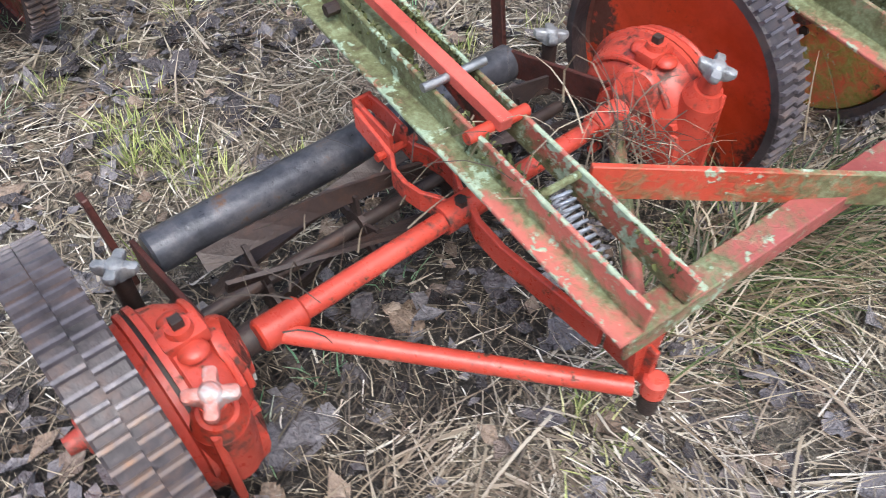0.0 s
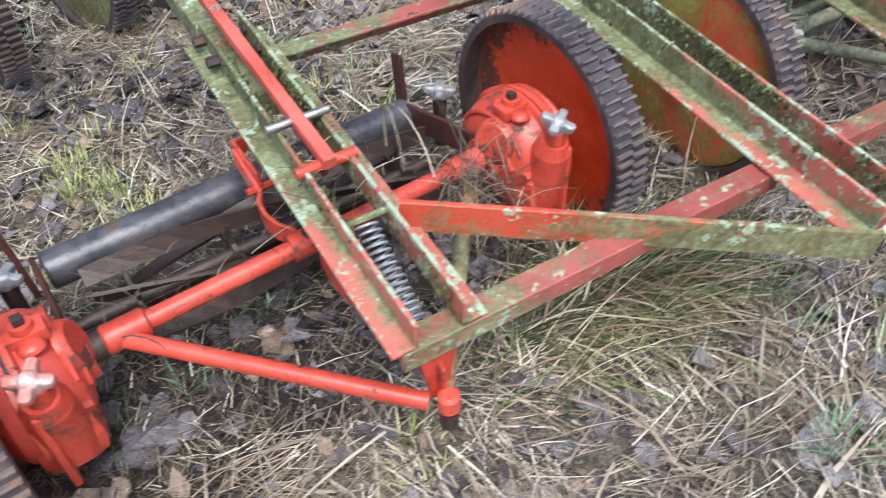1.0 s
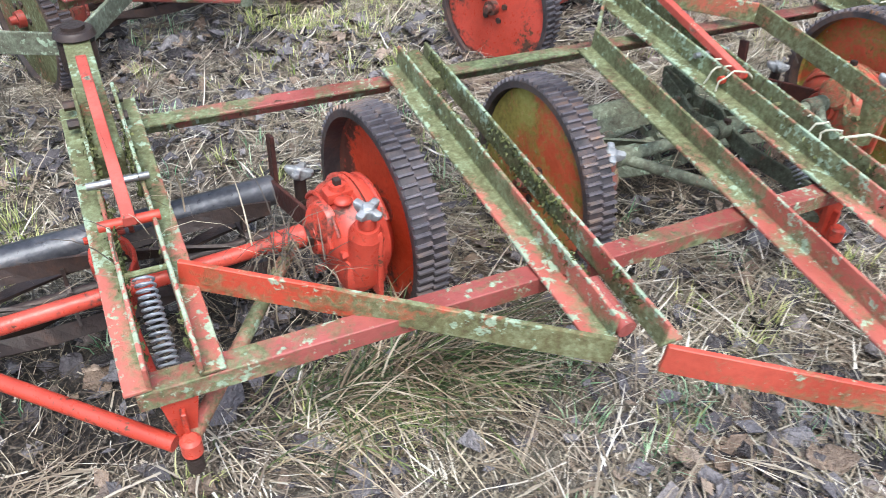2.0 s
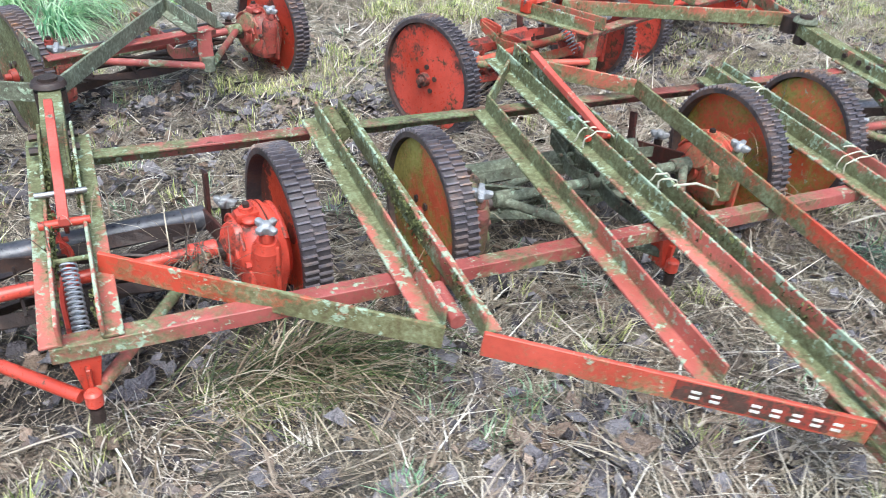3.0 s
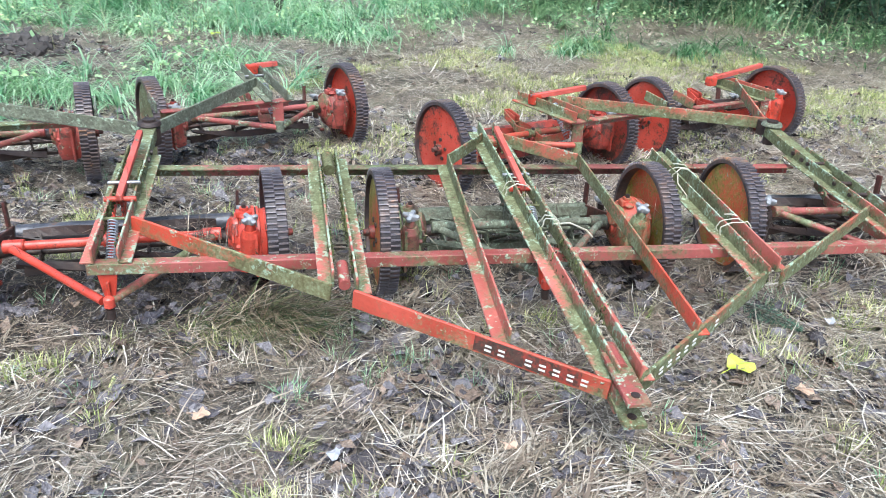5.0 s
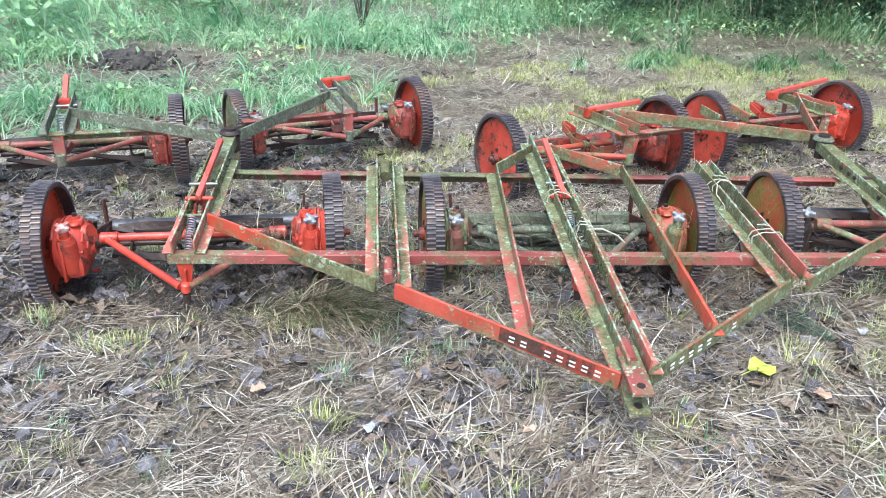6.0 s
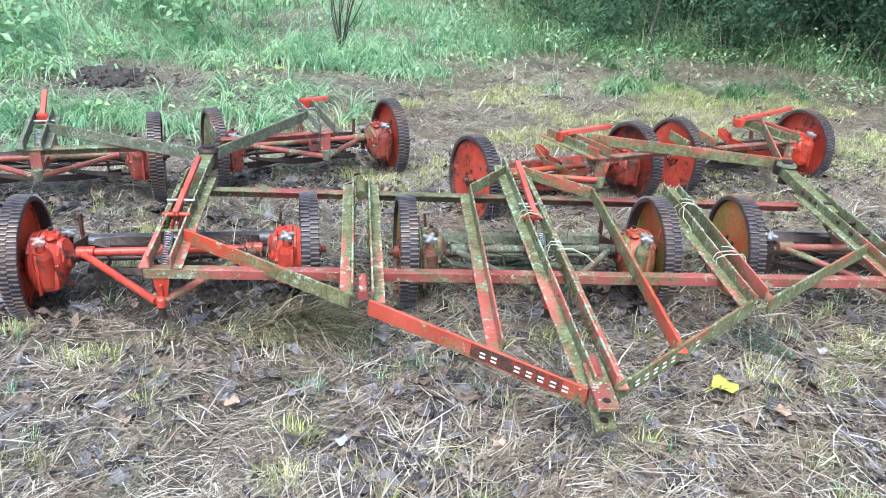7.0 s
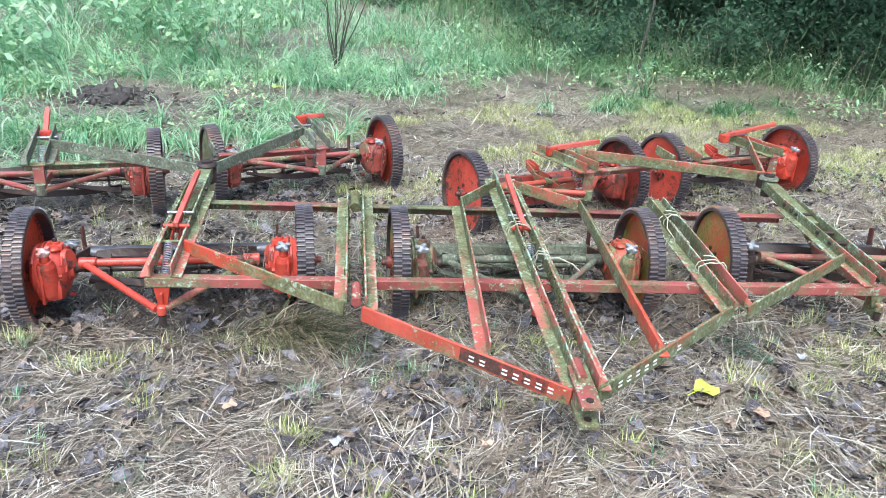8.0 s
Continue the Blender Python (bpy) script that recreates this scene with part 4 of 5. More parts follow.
YOUNG = islands("yellow_green_tufts", [(0.0, (0.15, 0.20, 0.055)), (0.35, (0.38, 0.46, 0.15)), (0.7, (0.64, 0.65, 0.29)), (1.0, (0.88, 0.83, 0.55))], 0.5, 0.3)


EDGE = 0.7  # width over which the litter thins out


def scatter(n, x0, x1, y0, y1, seed, keep=0.0, k=2.2, bare_soil=0.65, beyond=2.2):
    r = np.random.default_rng(seed)
    x, y = r.uniform(x0, x1, n), r.uniform(y0, y1, n)
    ok = (patches(x, y, seed + 50, k) + r.normal(0, 0.5, n) - bare_soil * soil(x, y) > keep) & (y < edge_y(x) + beyond)
    rim = np.minimum(np.minimum(x - x0, x1 - x), np.minimum(y - y0, y1 - y)) + 0.25 * patches(x, y, seed + 51, 3.0)
    ok &= rim > r.uniform(0.0, 1.0, n) ** 2 * EDGE
    return x[ok], y[ok], r


def straw(x, y, z, head, r, length, width, k=0.0, seg=2):
    q = len(x)
    return ribbons(x, y, z, head, length * (1 + 0.35 * np.clip(x - 0.3, 0, 1)), width * (1 + 0.25 * np.maximum(0, y) + 0.5 * np.clip(x - 0.3, 0, 1)), r.normal(0.05 + k, 0.15, q), r.normal(0.1 + k, 0.3, q), seg, (r.normal(0, 0.13, q))[:, None])


sets = []
# single stems, then mats of stems that lie the same way, then crumbs
for n, box, seed, keep, seg in ((165000, (-1.7, 4.4, -1.6, 2.3), 11, -0.4, 2), (200000, (-2.8, 6.6, 1.2, 5.8), 12, -0.7, 1), (40000, (-7.0, 9.0, -5.5, 4.0), 18, -0.4, 1)):
    x, y, r = scatter(n, *box, seed, keep, 2.2, 1.25)
    q = len(x)
    sets.append(straw(x, y, ground_z(x, y) + r.uniform(0.0, 0.014, q), r.uniform(0, 6.28, q), r, r.gamma(2.2, 0.024, q) + 0.012, r.gamma(4, 0.00045, q) + 0.0005, 0.0, seg))
for n, box, seed, keep, per in ((5600, (-1.7, 4.4, -1.6, 2.3), 13, -0.1, 26), (2400, (-2.6, 6.4, 1.4, 5.0), 17, -0.3, 14), (1300, (-7.0, 9.0, -5.5, 4.0), 19, -0.2, 14)):
    x, y, r = scatter(n, *box, seed, keep, 2.2, 1.2)
    ix = np.repeat(np.arange(len(x)), per)
    q = len(ix)
    lay = 2.0 * patches(x, y, 90, 1.6) + r.normal(0, 0.7, len(x))
    px, py = x[ix] + r.normal(0, 0.030, q), y[ix] + r.normal(0, 0.030, q)
    sets.append(straw(px, py, ground_z(px, py) + r.uniform(0.001, 0.026, q), lay[ix] + r.normal(0, 0.38, q), r, r.gamma(3, 0.021, q) + 0.014, r.gamma(4, 0.00050, q) + 0.0005, 0.02))
# a few long bleached stalks lie over the rest
x, y, r = scatter(1100, -1.7, 4.4, -1.6, 2.6, 16, -0.2)
q = len(x)
sets.append(ribbons(x, y, ground_z(x, y) + r.uniform(0.012, 0.03, q), r.uniform(0, 6.28, q), r.uniform(0.10, 0.30, q), r.uniform(0.003, 0.0055, q), r.normal(0.08, 0.12, q), r.normal(0.2, 0.2, q), 4, r.normal(0, 0.12, q)[:, None])[:2])
crumbs = []
for n, box, seed, keep in ((120000, (-1.7, 4.0, -1.5, 2.0), 14, -0.6), (40000, (-2.9, 7.4, 1.2, 5.1), 15, -0.6)):
    x, y, r = scatter(n, *box, seed, keep, 4.0, -0.2)
    q = len(x)
    crumbs.append(ribbons(x, y, ground_z(x, y) + r.uniform(0.0, 0.009, q), r.uniform(0, 6.28, q), r.gamma(2, 0.006, q) + 0.004, r.uniform(0.0012, 0.0036, q) * (1 + 0.25 * np.maximum(0, y)), r.normal(0.05, 0.35, q), r.normal(0, 0.2, q), 1))
joined("litter_crumbs", crumbs, CRUMB, "brown crumbs of rotted straw and leaf on soil", "litter")
x, y, r = scatter(60000, -1.2, 2.4, -0.6, 1.5, 20, -0.5, 5.0, -0.5)
q = len(x)
fine_sets = [ribbons(x, y, ground_z(x, y) + r.uniform(0.0, 0.016, q), r.uniform(0, 6.28, q), r.gamma(2.5, 0.014, q) + 0.01, r.uniform(0.0009, 0.0022, q), r.normal(0.15, 0.3, q), r.normal(0.3, 0.5, q), 2, r.normal(0, 0.25, q)[:, None])]
joined("rotted_straw", fine_sets, BROWN_STRAW, "thin rotted brown straw matted on the soil", "straw")
joined("straw_litter", sets, STRAW, "dry bleached straw and grass stems lying about", "straw")


def leaf_cards(x, y, z, size, r, curl=0.35, stretch=1.5, flatness=0.28, ragged=0.06, crumple=0.0):
    """Leaves folded along the midrib and curled along their length: three rows of six points."""
    n = len(x)
    head = r.uniform(0, 6.28, n)
    tx, ty = r.normal(0, flatness, n), r.normal(0, flatness, n)
    bend, fold, twist = r.normal(0, 1.3, n) * curl, r.uniform(-0.4, 1.2, n) * curl, r.normal(0, 0.9, n) * curl
    rows = []
    for i in range(6):
        f = i / 5
        w = (0.08, 0.62, 0.98, 0.92, 0.55, 0.04)[i]
        for e in (-1, 0, 1):
            j = r.normal(0, ragged, (2, n)) * (1 if 0 < i < 5 else 0.3)
            a = (f - 0.5 + j[0]) * size * stretch
            b2 = (0.42 * w * e * (1 + 2.2 * j[1]) + 0.10 * bend * (f - 0.5)) * size
            h = size * (bend * (f - 0.5) ** 2 * 1.6 + fold * abs(e) * w * 0.42 + twist * e * w * (f - 0.5) * 0.8) + a * tx + b2 * ty + size * r.normal(0, 1, n) * crumple
            rows.append(np.stack([x + a * np.cos(head) - b2 * np.sin(head), y + a * np.sin(head) + b2 * np.cos(head), z + h], -1))
    V = np.stack(rows, 1).reshape(-1, 3)
    base = np.arange(n)[:, None] * 18
    F = np.concatenate([base + np.array([3 * i + e, 3 * i + e + 1, 3 * i + e + 4, 3 * i + e + 3]) for i in range(5) for e in (0, 1)], 1).reshape(-1, 4)
    return V, F


def small_leaves(x, y, z, size, r, tilt=0.6, stretch=1.5, head=None):
    """Pointed leaves folded along the midrib, two faces each."""
    n = len(x)
    head = r.uniform(0, 6.28, n) if head is None else head
    c, sn = np.cos(head), np.sin(head)
    ta, tb, fold = r.normal(0, tilt, n), r.normal(0, tilt, n), r.uniform(0.05, 0.5, n)
    rows = []
    for a, e in ((-0.5, 0.0), (0.05, -0.36), (0.5, 0.0), (0.05, 0.36), (0.0, 0.0)):
        a, b2 = a * size * stretch, e * size * r.uniform(0.75, 1.2, n)
        rows.append(np.stack([x + a * c - b2 * sn, y + a * sn + b2 * c, z + a * ta + b2 * tb + np.abs(b2) * fold * 1.5 - 0.25 * a * np.abs(a) / size], -1))
    V = np.stack(rows, 1).reshape(-1, 3)
    base = np.arange(n)[:, None] * 5
    return V, np.concatenate([base + np.array(q) for q in ((0, 1, 2, 4), (0, 4, 2, 3))], 1).reshape(-1, 4)


def crumpled(x, y, z, size, r, nu=6, nv=5):
    """Wet leaves: a ragged lobed outline on a fine grid, creased by a few waves of their own."""
    n = len(x)
    head = r.uniform(0, 6.28, n)
    c, sn = np.cos(head), np.sin(head)
    wav = [(r.uniform(-9, 9, n), r.uniform(-9, 9, n), r.uniform(0, 6.28, n), r.uniform(0.03, 0.12, n)) for _ in range(5)]
    tilt, lob, stretch = r.normal(0, 0.16, (2, n)), r.uniform(0, 6.28, n), r.uniform(0.75, 1.5, n)
    rows = []
    for i in range(nu):
        for j in range(nv):
            u, v = i / (nu - 1) - 0.5, j / (nv - 1) - 0.5
            w = math.sqrt(max(0.0, 1 - (1.9 * u) ** 2)) * 0.9 + 0.06
            out = 1 + 0.20 * np.sin(19 * u + lob) * (2 * abs(v)) + r.normal(0, 0.05, n)
            a, b2 = u * stretch * (1 + 0.10 * np.sin(11 * v + lob)), v * w * out
            h = a * tilt[0] + b2 * tilt[1] + 0.5 * (a * a + b2 * b2) * np.sin(lob * 3)
            for p, q, ph, amp in wav:
                h = h + amp * np.sin(p * a + q * b2 + ph)
            rows.append(np.stack([x + size * (a * c - b2 * sn), y + size * (a * sn + b2 * c), z + size * h], -1))
    V = np.stack(rows, 1).reshape(-1, 3)
    base = np.arange(n)[:, None] * (nu * nv)
    F = np.concatenate([base + np.array([i * nv + j, i * nv + j + 1, (i + 1) * nv + j + 1, (i + 1) * nv + j]) for i in range(nu - 1) for j in range(nv - 1)], 1).reshape(-1, 4)
    return V, F


sets = []
for n, box, seed, keep in ((8800, (-1.7, 4.4, -1.6, 2.3), 21, 0.22), (900, (-3.0, 6.4, 1.6, 5.2), 22, 0.4), (2200, (-7.0, 9.0, -5.5, 4.0), 26, 0.4), (120, (-1.5, 0.3, 0.9, 2.2), 23, 0.2), (160, (-1.7, 0.1, 3.0, 4.2), 24, 0.0)):
    x, y, r = scatter(n, *box, seed, keep, 4.0, 0.35)
    ix = np.repeat(np.arange(len(x)), r.integers(1, 4, len(x)))
    q = len(ix)
    px, py = x[ix] + r.normal(0, 0.034, q), y[ix] + r.normal(0, 0.034, q)
    sets.append(crumpled(px, py, ground_z(px, py) + r.uniform(0.0, 0.018, q), (r.gamma(5, 0.0054, q) + 0.012) * (1 + 0.2 * np.clip(px - 0.3, 0, 1)), r))
leaves = joined("dead_leaves", sets, DEADLEAF, "wet grey-brown dead leaves scattered on the mud", "leaves")
leaves.data.shade_smooth()
x, y, r = scatter(34000, -2.2, 4.6, -1.6, 2.6, 27, 0.1, 5.0, -0.2)
q = len(x)
joined("leaf_scraps", [small_leaves(x, y, ground_z(x, y) + r.uniform(0.004, 0.022, q), r.gamma(4, 0.0055, q) + 0.006, r, 0.30, 1.25)], DEADLEAF, "torn grey scraps of dead leaves in the straw", "leaves")


def tufts(points, r, blades, length, width, spread, lift=1.0, droop=0.9):
    sets = []
    for x, y in points:
        n = int(blades * r.uniform(0.6, 1.4))
        a = r.uniform(0, 6.28, n)
        d = spread * np.sqrt(r.uniform(0, 1, n))
        px, py = x + d * np.cos(a), y + d * np.sin(a)
        sets.append(ribbons(px, py, ground_z(px, py) - 0.005, a + r.normal(0, 0.7, n), length * r.uniform(0.5, 1.35, n), np.full(n, width) * r.uniform(0.7, 1.3, n), r.normal(lift, 0.3, n), np.abs(r.normal(droop, 0.5, n)), 2))
    return sets


r = np.random.default_rng(31)
pts = [(x, y) for x, y in zip(r.uniform(-1.6, 4.5, 330), r.uniform(-1.2, 2.2, 330)) if r.uniform() > float(soil(np.array(x), np.array(y)))]
pts += [(x + dx, y + dy) for x, y in ((-0.21, -0.10), (-0.12, -0.08), (-0.45, 0.09), (0.47, -0.68), (1.29, -0.02), (0.50, -0.49), (2.35, -0.09), (-0.25, 1.02), (0.92, 0.33), (0.35, 0.0), (2.2, -0.3)) for dx, dy in ((0, 0), (0.03, 0.02), (-0.03, 0.03))]
joined("short_tufts", tufts(pts, r, 38, 0.054, 0.0034, 0.035, 1.1, 0.6), YOUNG, "small yellow-green grass tufts in the straw", "grass tufts")
pts = [(x, y) for x, y in zip(r.uniform(0.3, 6.0, 4800), r.uniform(1.3, 4.9, 4800)) if y < edge_y(np.array(x)) + 0.2 and r.uniform() < 0.2 + 0.8 * float(turf_share(np.array(x), np.array(y))) and float(patches(np.array(x), np.array(y), 65, 2.6)) > -0.15]
pts += [(x, y) for x, y in zip(r.uniform(1.9, 3.6, 260), r.uniform(-1.1, 0.1, 260)) if float(patches(np.array(x), np.array(y), 66, 4.0)) > 0.0]
joined("pale_turf", tufts(pts, r, 30, 0.048, 0.0042, 0.050, 1.05, 0.6), YOUNG, "short pale yellow-green turf in the clearing", "turf")
pts = [(-0.27, 0.947), (-0.25, 0.93), (-0.19, 0.925), (-0.17, 0.90), (-0.20, 0.84)]
joined("yellow_tuft", tufts(pts, r, 40, 0.06, 0.003, 0.035, 1.2, 0.5), YOUNG, "yellow-green grass tuft beside the reel mower", "grass tuft")
green = [(x, y) for x, y in zip(r.uniform(-1.6, 4.5, 150), r.uniform(-1.2, 2.4, 150))] + [(-0.21, -0.51), (-0.19, -0.49), (-0.23, -0.50), (0.09, -0.64), (0.68, -0.01), (0.70, 0.0), (-0.45, 1.23), (-0.43, 1.20), (2.02, 0.05), (0.85, -0.144), (0.87, -0.13), (0.84, -0.16), (0.66, -0.10), (-0.25, 1.45), (-0.3, 1.5)]
joined("green_tufts", tufts(green, r, 20, 0.055, 0.0036, 0.03, 1.1, 0.7), GRASS, "small green grass tufts growing through litter", "grass tufts")

# the big heap of long grass under the front rail
r = np.random.default_rng(41)
n = 1300
a = r.normal(0, 1, (2, n))
px, py = 0.43 + 0.12 * a[0], 0.12 + 0.055 * a[1]
heap = ribbons(px, py, ground_z(px, py) + 0.005 + 0.05 * np.exp(-(a[0] ** 2) - a[1] ** 2) * r.uniform(0, 1, n), r.normal(-0.45, 0.8, n), r.uniform(0.08, 0.25, n), r.uniform(0.0022, 0.0048, n), r.normal(0.42, 0.30, n), r.normal(1.0, 0.5, n), 5, r.normal(0, 0.16, n)[:, None])
tagged(quads_mesh("long_grass_heap", heap[0], heap[1], islands("half_dry_grass", [(0.0, (0.030, 0.045, 0.020)), (0.30, (0.08, 0.12, 0.045)), (0.44, (0.22, 0.27, 0.10)), (0.47, (0.10, 0.072, 0.048)), (0.75, (0.34, 0.26, 0.175)), (1.0, (0.68, 0.60, 0.46))], 0.5, 0.2)), "heap of long half-dry grass under the rail", "grass", kind="stuff")

# tall grass behind the clearing: arching clumps near, looser growth beyond
r = np.random.default_rng(51)
sets = []
shaded_sets = []
for n, y0, y1, ln, wd, per in ((1250, -0.1, 1.9, 0.34, 0.0085, 40), (1700, 1.5, 4.2, 0.46, 0.0110, 24), (800, 3.8, 9.0, 0.70, 0.016, 20)):
    cx = r.uniform(-6, 10, n)
    cy = edge_y(cx) + y0 + (y1 - y0) * r.uniform(0, 1, n) + 0.3 * patches(cx, np.zeros(n), 5, 4)
    keep = (patches(cx, cy, 77, 1.8) + r.normal(0, 0.4, n) > (0.55 if y0 < 0 else -0.1)) & (np.hypot((cx + 1.15) / 0.34, (cy - 3.62) / 0.30) > 1)
    cx, cy = cx[keep], cy[keep]
    if y0 < 0:
        cx = np.concatenate([cx, np.repeat([-1.29, -1.42, -0.98, -0.88, -0.75, -0.05, 0.05, 0.13, 0.9, 1.1, 1.35], 3) + r.normal(0, 0.06, 33)])
        cy = np.concatenate([cy, np.repeat([2.8, 2.75, 2.9, 2.88, 3.0, 2.77, 2.9, 3.75, 4.4, 4.35, 4.5], 3) + r.normal(0, 0.05, 33)])
    big = r.uniform(0.6, 1.35, len(cx))
    lay = -1.9 + 1.7 * patches(cx, cy, 61, 0.9)
    ix = np.repeat(np.arange(len(cx)), per)
    q = len(ix)
    a = lay[ix] + r.normal(0, 0.75, q)
    d = 0.05 * r.uniform(0, 1, q) * big[ix]
    x, y = cx[ix] + d * np.cos(a), cy[ix] + d * np.sin(a)
    # grass past this line takes a darker green: the wood's shade put into colour
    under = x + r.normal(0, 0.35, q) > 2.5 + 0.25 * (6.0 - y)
    for pick, held in ((~under, sets), (under, shaded_sets)):
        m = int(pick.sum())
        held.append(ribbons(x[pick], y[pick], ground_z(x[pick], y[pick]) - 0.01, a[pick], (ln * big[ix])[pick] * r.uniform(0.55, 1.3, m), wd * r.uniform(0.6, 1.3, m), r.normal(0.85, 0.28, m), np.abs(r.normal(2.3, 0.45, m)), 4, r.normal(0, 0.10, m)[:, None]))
x = r.uniform(-7, 12, 17000)
y = edge_y(x) + 0.3 + r.uniform(0.0, 1.0, 17000) ** 1.2 * 10.0
ok = (patches(x, y, 78, 2.0) + r.normal(0, 0.4, 17000) > np.where(y - edge_y(x) < 2.0, 0.5, -0.2)) & (np.hypot((x + 1.15) / 0.34, (y - 3.62) / 0.30) > 1)
x, y = x[ok], y[ok]
q = len(x)
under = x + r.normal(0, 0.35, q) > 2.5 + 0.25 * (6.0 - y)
for pick, held in ((~under, sets), (under, shaded_sets)):
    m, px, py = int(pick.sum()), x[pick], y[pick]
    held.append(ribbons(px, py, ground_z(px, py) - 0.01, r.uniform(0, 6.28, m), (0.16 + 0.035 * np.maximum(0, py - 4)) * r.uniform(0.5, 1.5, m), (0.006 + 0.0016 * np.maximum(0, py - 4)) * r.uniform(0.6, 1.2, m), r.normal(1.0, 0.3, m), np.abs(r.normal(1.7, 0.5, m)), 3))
# darker copy of the grass colours, standing in for the trees' shade
GRASS_SHADED = islands("shade_dark_grass", [(0.0, (0.025, 0.085, 0.035)), (0.3, (0.09, 0.23, 0.10)), (0.65, (0.22, 0.42, 0.20)), (0.9, (0.40, 0.58, 0.32)), (1.0, (0.62, 0.66, 0.46))], 0.4, 0.4, 0, [(1.3, (0.08, 0.20, 0.09), 0.5), (2.2, (0.32, 0.42, 0.20), 0.3)])
joined("shaded_grass", shaded_sets, GRASS_SHADED, "grass in a darker green for shade along the wood edge", "sedge")
joined("tall_grass", sets, GRASS, "tall lush green grass drooping round the clearing", "tall grass")

# pale seed stalks that stand above the grass, and dead brown stems at the wood's foot
x = np.concatenate([r.uniform(-4, 8, 800), r.uniform(1.5, 5.5, 500)])
y = edge_y(x) + r.uniform(0.9, 6.0, 1300)
q = len(x)
STALK = islands("seed_stalks", [(0.0, (0.10, 0.14, 0.07)), (0.5, (0.24, 0.30, 0.16)), (0.85, (0.36, 0.35, 0.20)), (1.0, (0.52, 0.45, 0.30))], 0.6, 0.3)
stalks = [ribbons(x, y, ground_z(x, y), r.uniform(0, 6.28, q), r.uniform(0.30, 0.80, q), r.uniform(0.003, 0.006, q), r.normal(1.35, 0.2, q), np.abs(r.normal(0.5, 0.4, q)), 4)]
x = np.concatenate([r.normal(5.1, 0.7, 90), r.normal(3.3, 0.8, 40)])
y = edge_y(x) + r.uniform(0.4, 1.6, 130)
stalks.append(ribbons(x, y, ground_z(x, y), r.uniform(0, 6.28, 130), r.uniform(0.4, 1.1, 130), r.uniform(0.004, 0.008, 130), r.normal(0.6, 0.4, 130), r.normal(0.7, 0.5, 130), 5))
x = r.uniform(-4.5, 8.0, 26000)
y = edge_y(x) + 0.25 + r.uniform(0, 1, 26000) * 3.5
ok = patches(x, y, 83, 2.4) + r.normal(0, 0.4, 26000) > 0.25
x, y = x[ok], y[ok]
q = len(x)
HERB = islands("low_herb_leaves", [(0.0, (0.12, 0.26, 0.11)), (0.5, (0.34, 0.54, 0.28)), (0.9, (0.56, 0.72, 0.40)), (1.0, (0.74, 0.74, 0.42))], 0.35, 0.4)
joined("low_herbs", [small_leaves(x, y, ground_z(x, y) + r.uniform(0.02, 0.16, q), r.uniform(0.014, 0.042, q), r, 0.4, 1.4)], HERB, "low broad-leaved herbs growing between the grass", "herbs")
joined("seed_stalks", stalks, STALK, "thin pale grass stalks gone to seed", "grass stalks")

# clods of the dug soil heap
heap_soil = bmesh.new()
for k in range(330):
    cx, cy = r.normal(-1.15, 0.13), r.normal(3.64, 0.09)
    size = r.gamma(3, 0.0075) + 0.008
    got = bmesh.ops.create_icosphere(heap_soil, subdivisions=1, radius=size, matrix=Matrix.Translation((cx, cy, float(ground_z(np.array(cx), np.array(cy))) + size * 0.1)) @ Euler(tuple(r.uniform(0, 6.28, 3))).to_matrix().to_4x4() @ Matrix.Diagonal((1.0, r.uniform(0.6, 1.0), r.uniform(0.5, 0.9), 1)))
    for v in got["verts"]:
        v.co += Vector(tuple(r.normal(0, 0.16, 3) * size))
tagged(part("soil_heap", heap_soil, bare("dark_dug_soil", [(0.3, (0.025, 0.021, 0.020)), (0.6, (0.075, 0.064, 0.060)), (0.8, (0.15, 0.13, 0.12))], 30, 0.8)), "heap of dark dug-up soil clods in grass", "soil", kind="stuff")


# ---- weeds, saplings and the edge of the wood ----
BARK = bare("dark_wet_bark", [(0.3, (0.035, 0.036, 0.03)), (0.7, (0.10, 0.095, 0.075))], 20, 0.8)
WEED = islands("fresh_weed_leaves", [(0.0, (0.18, 0.36, 0.19)), (0.6, (0.38, 0.60, 0.38)), (1.0, (0.58, 0.74, 0.44))], 0.35, 0.45)
WOOD_LEAF = islands("dull_wood_leaves", [(0.0, (0.04, 0.10, 0.055)), (0.6, (0.085, 0.17, 0.10)), (1.0, (0.15, 0.25, 0.14))], 0.8, 0.5)
PALE_LEAF = islands("pale_shrub_leaves", [(0.0, (0.10, 0.19, 0.05)), (0.6, (0.22, 0.34, 0.11)), (1.0, (0.40, 0.47, 0.22))], 0.45, 0.4)


def gz(x, y):
    return float(ground_z(np.array([x]), np.array([y]))[0])


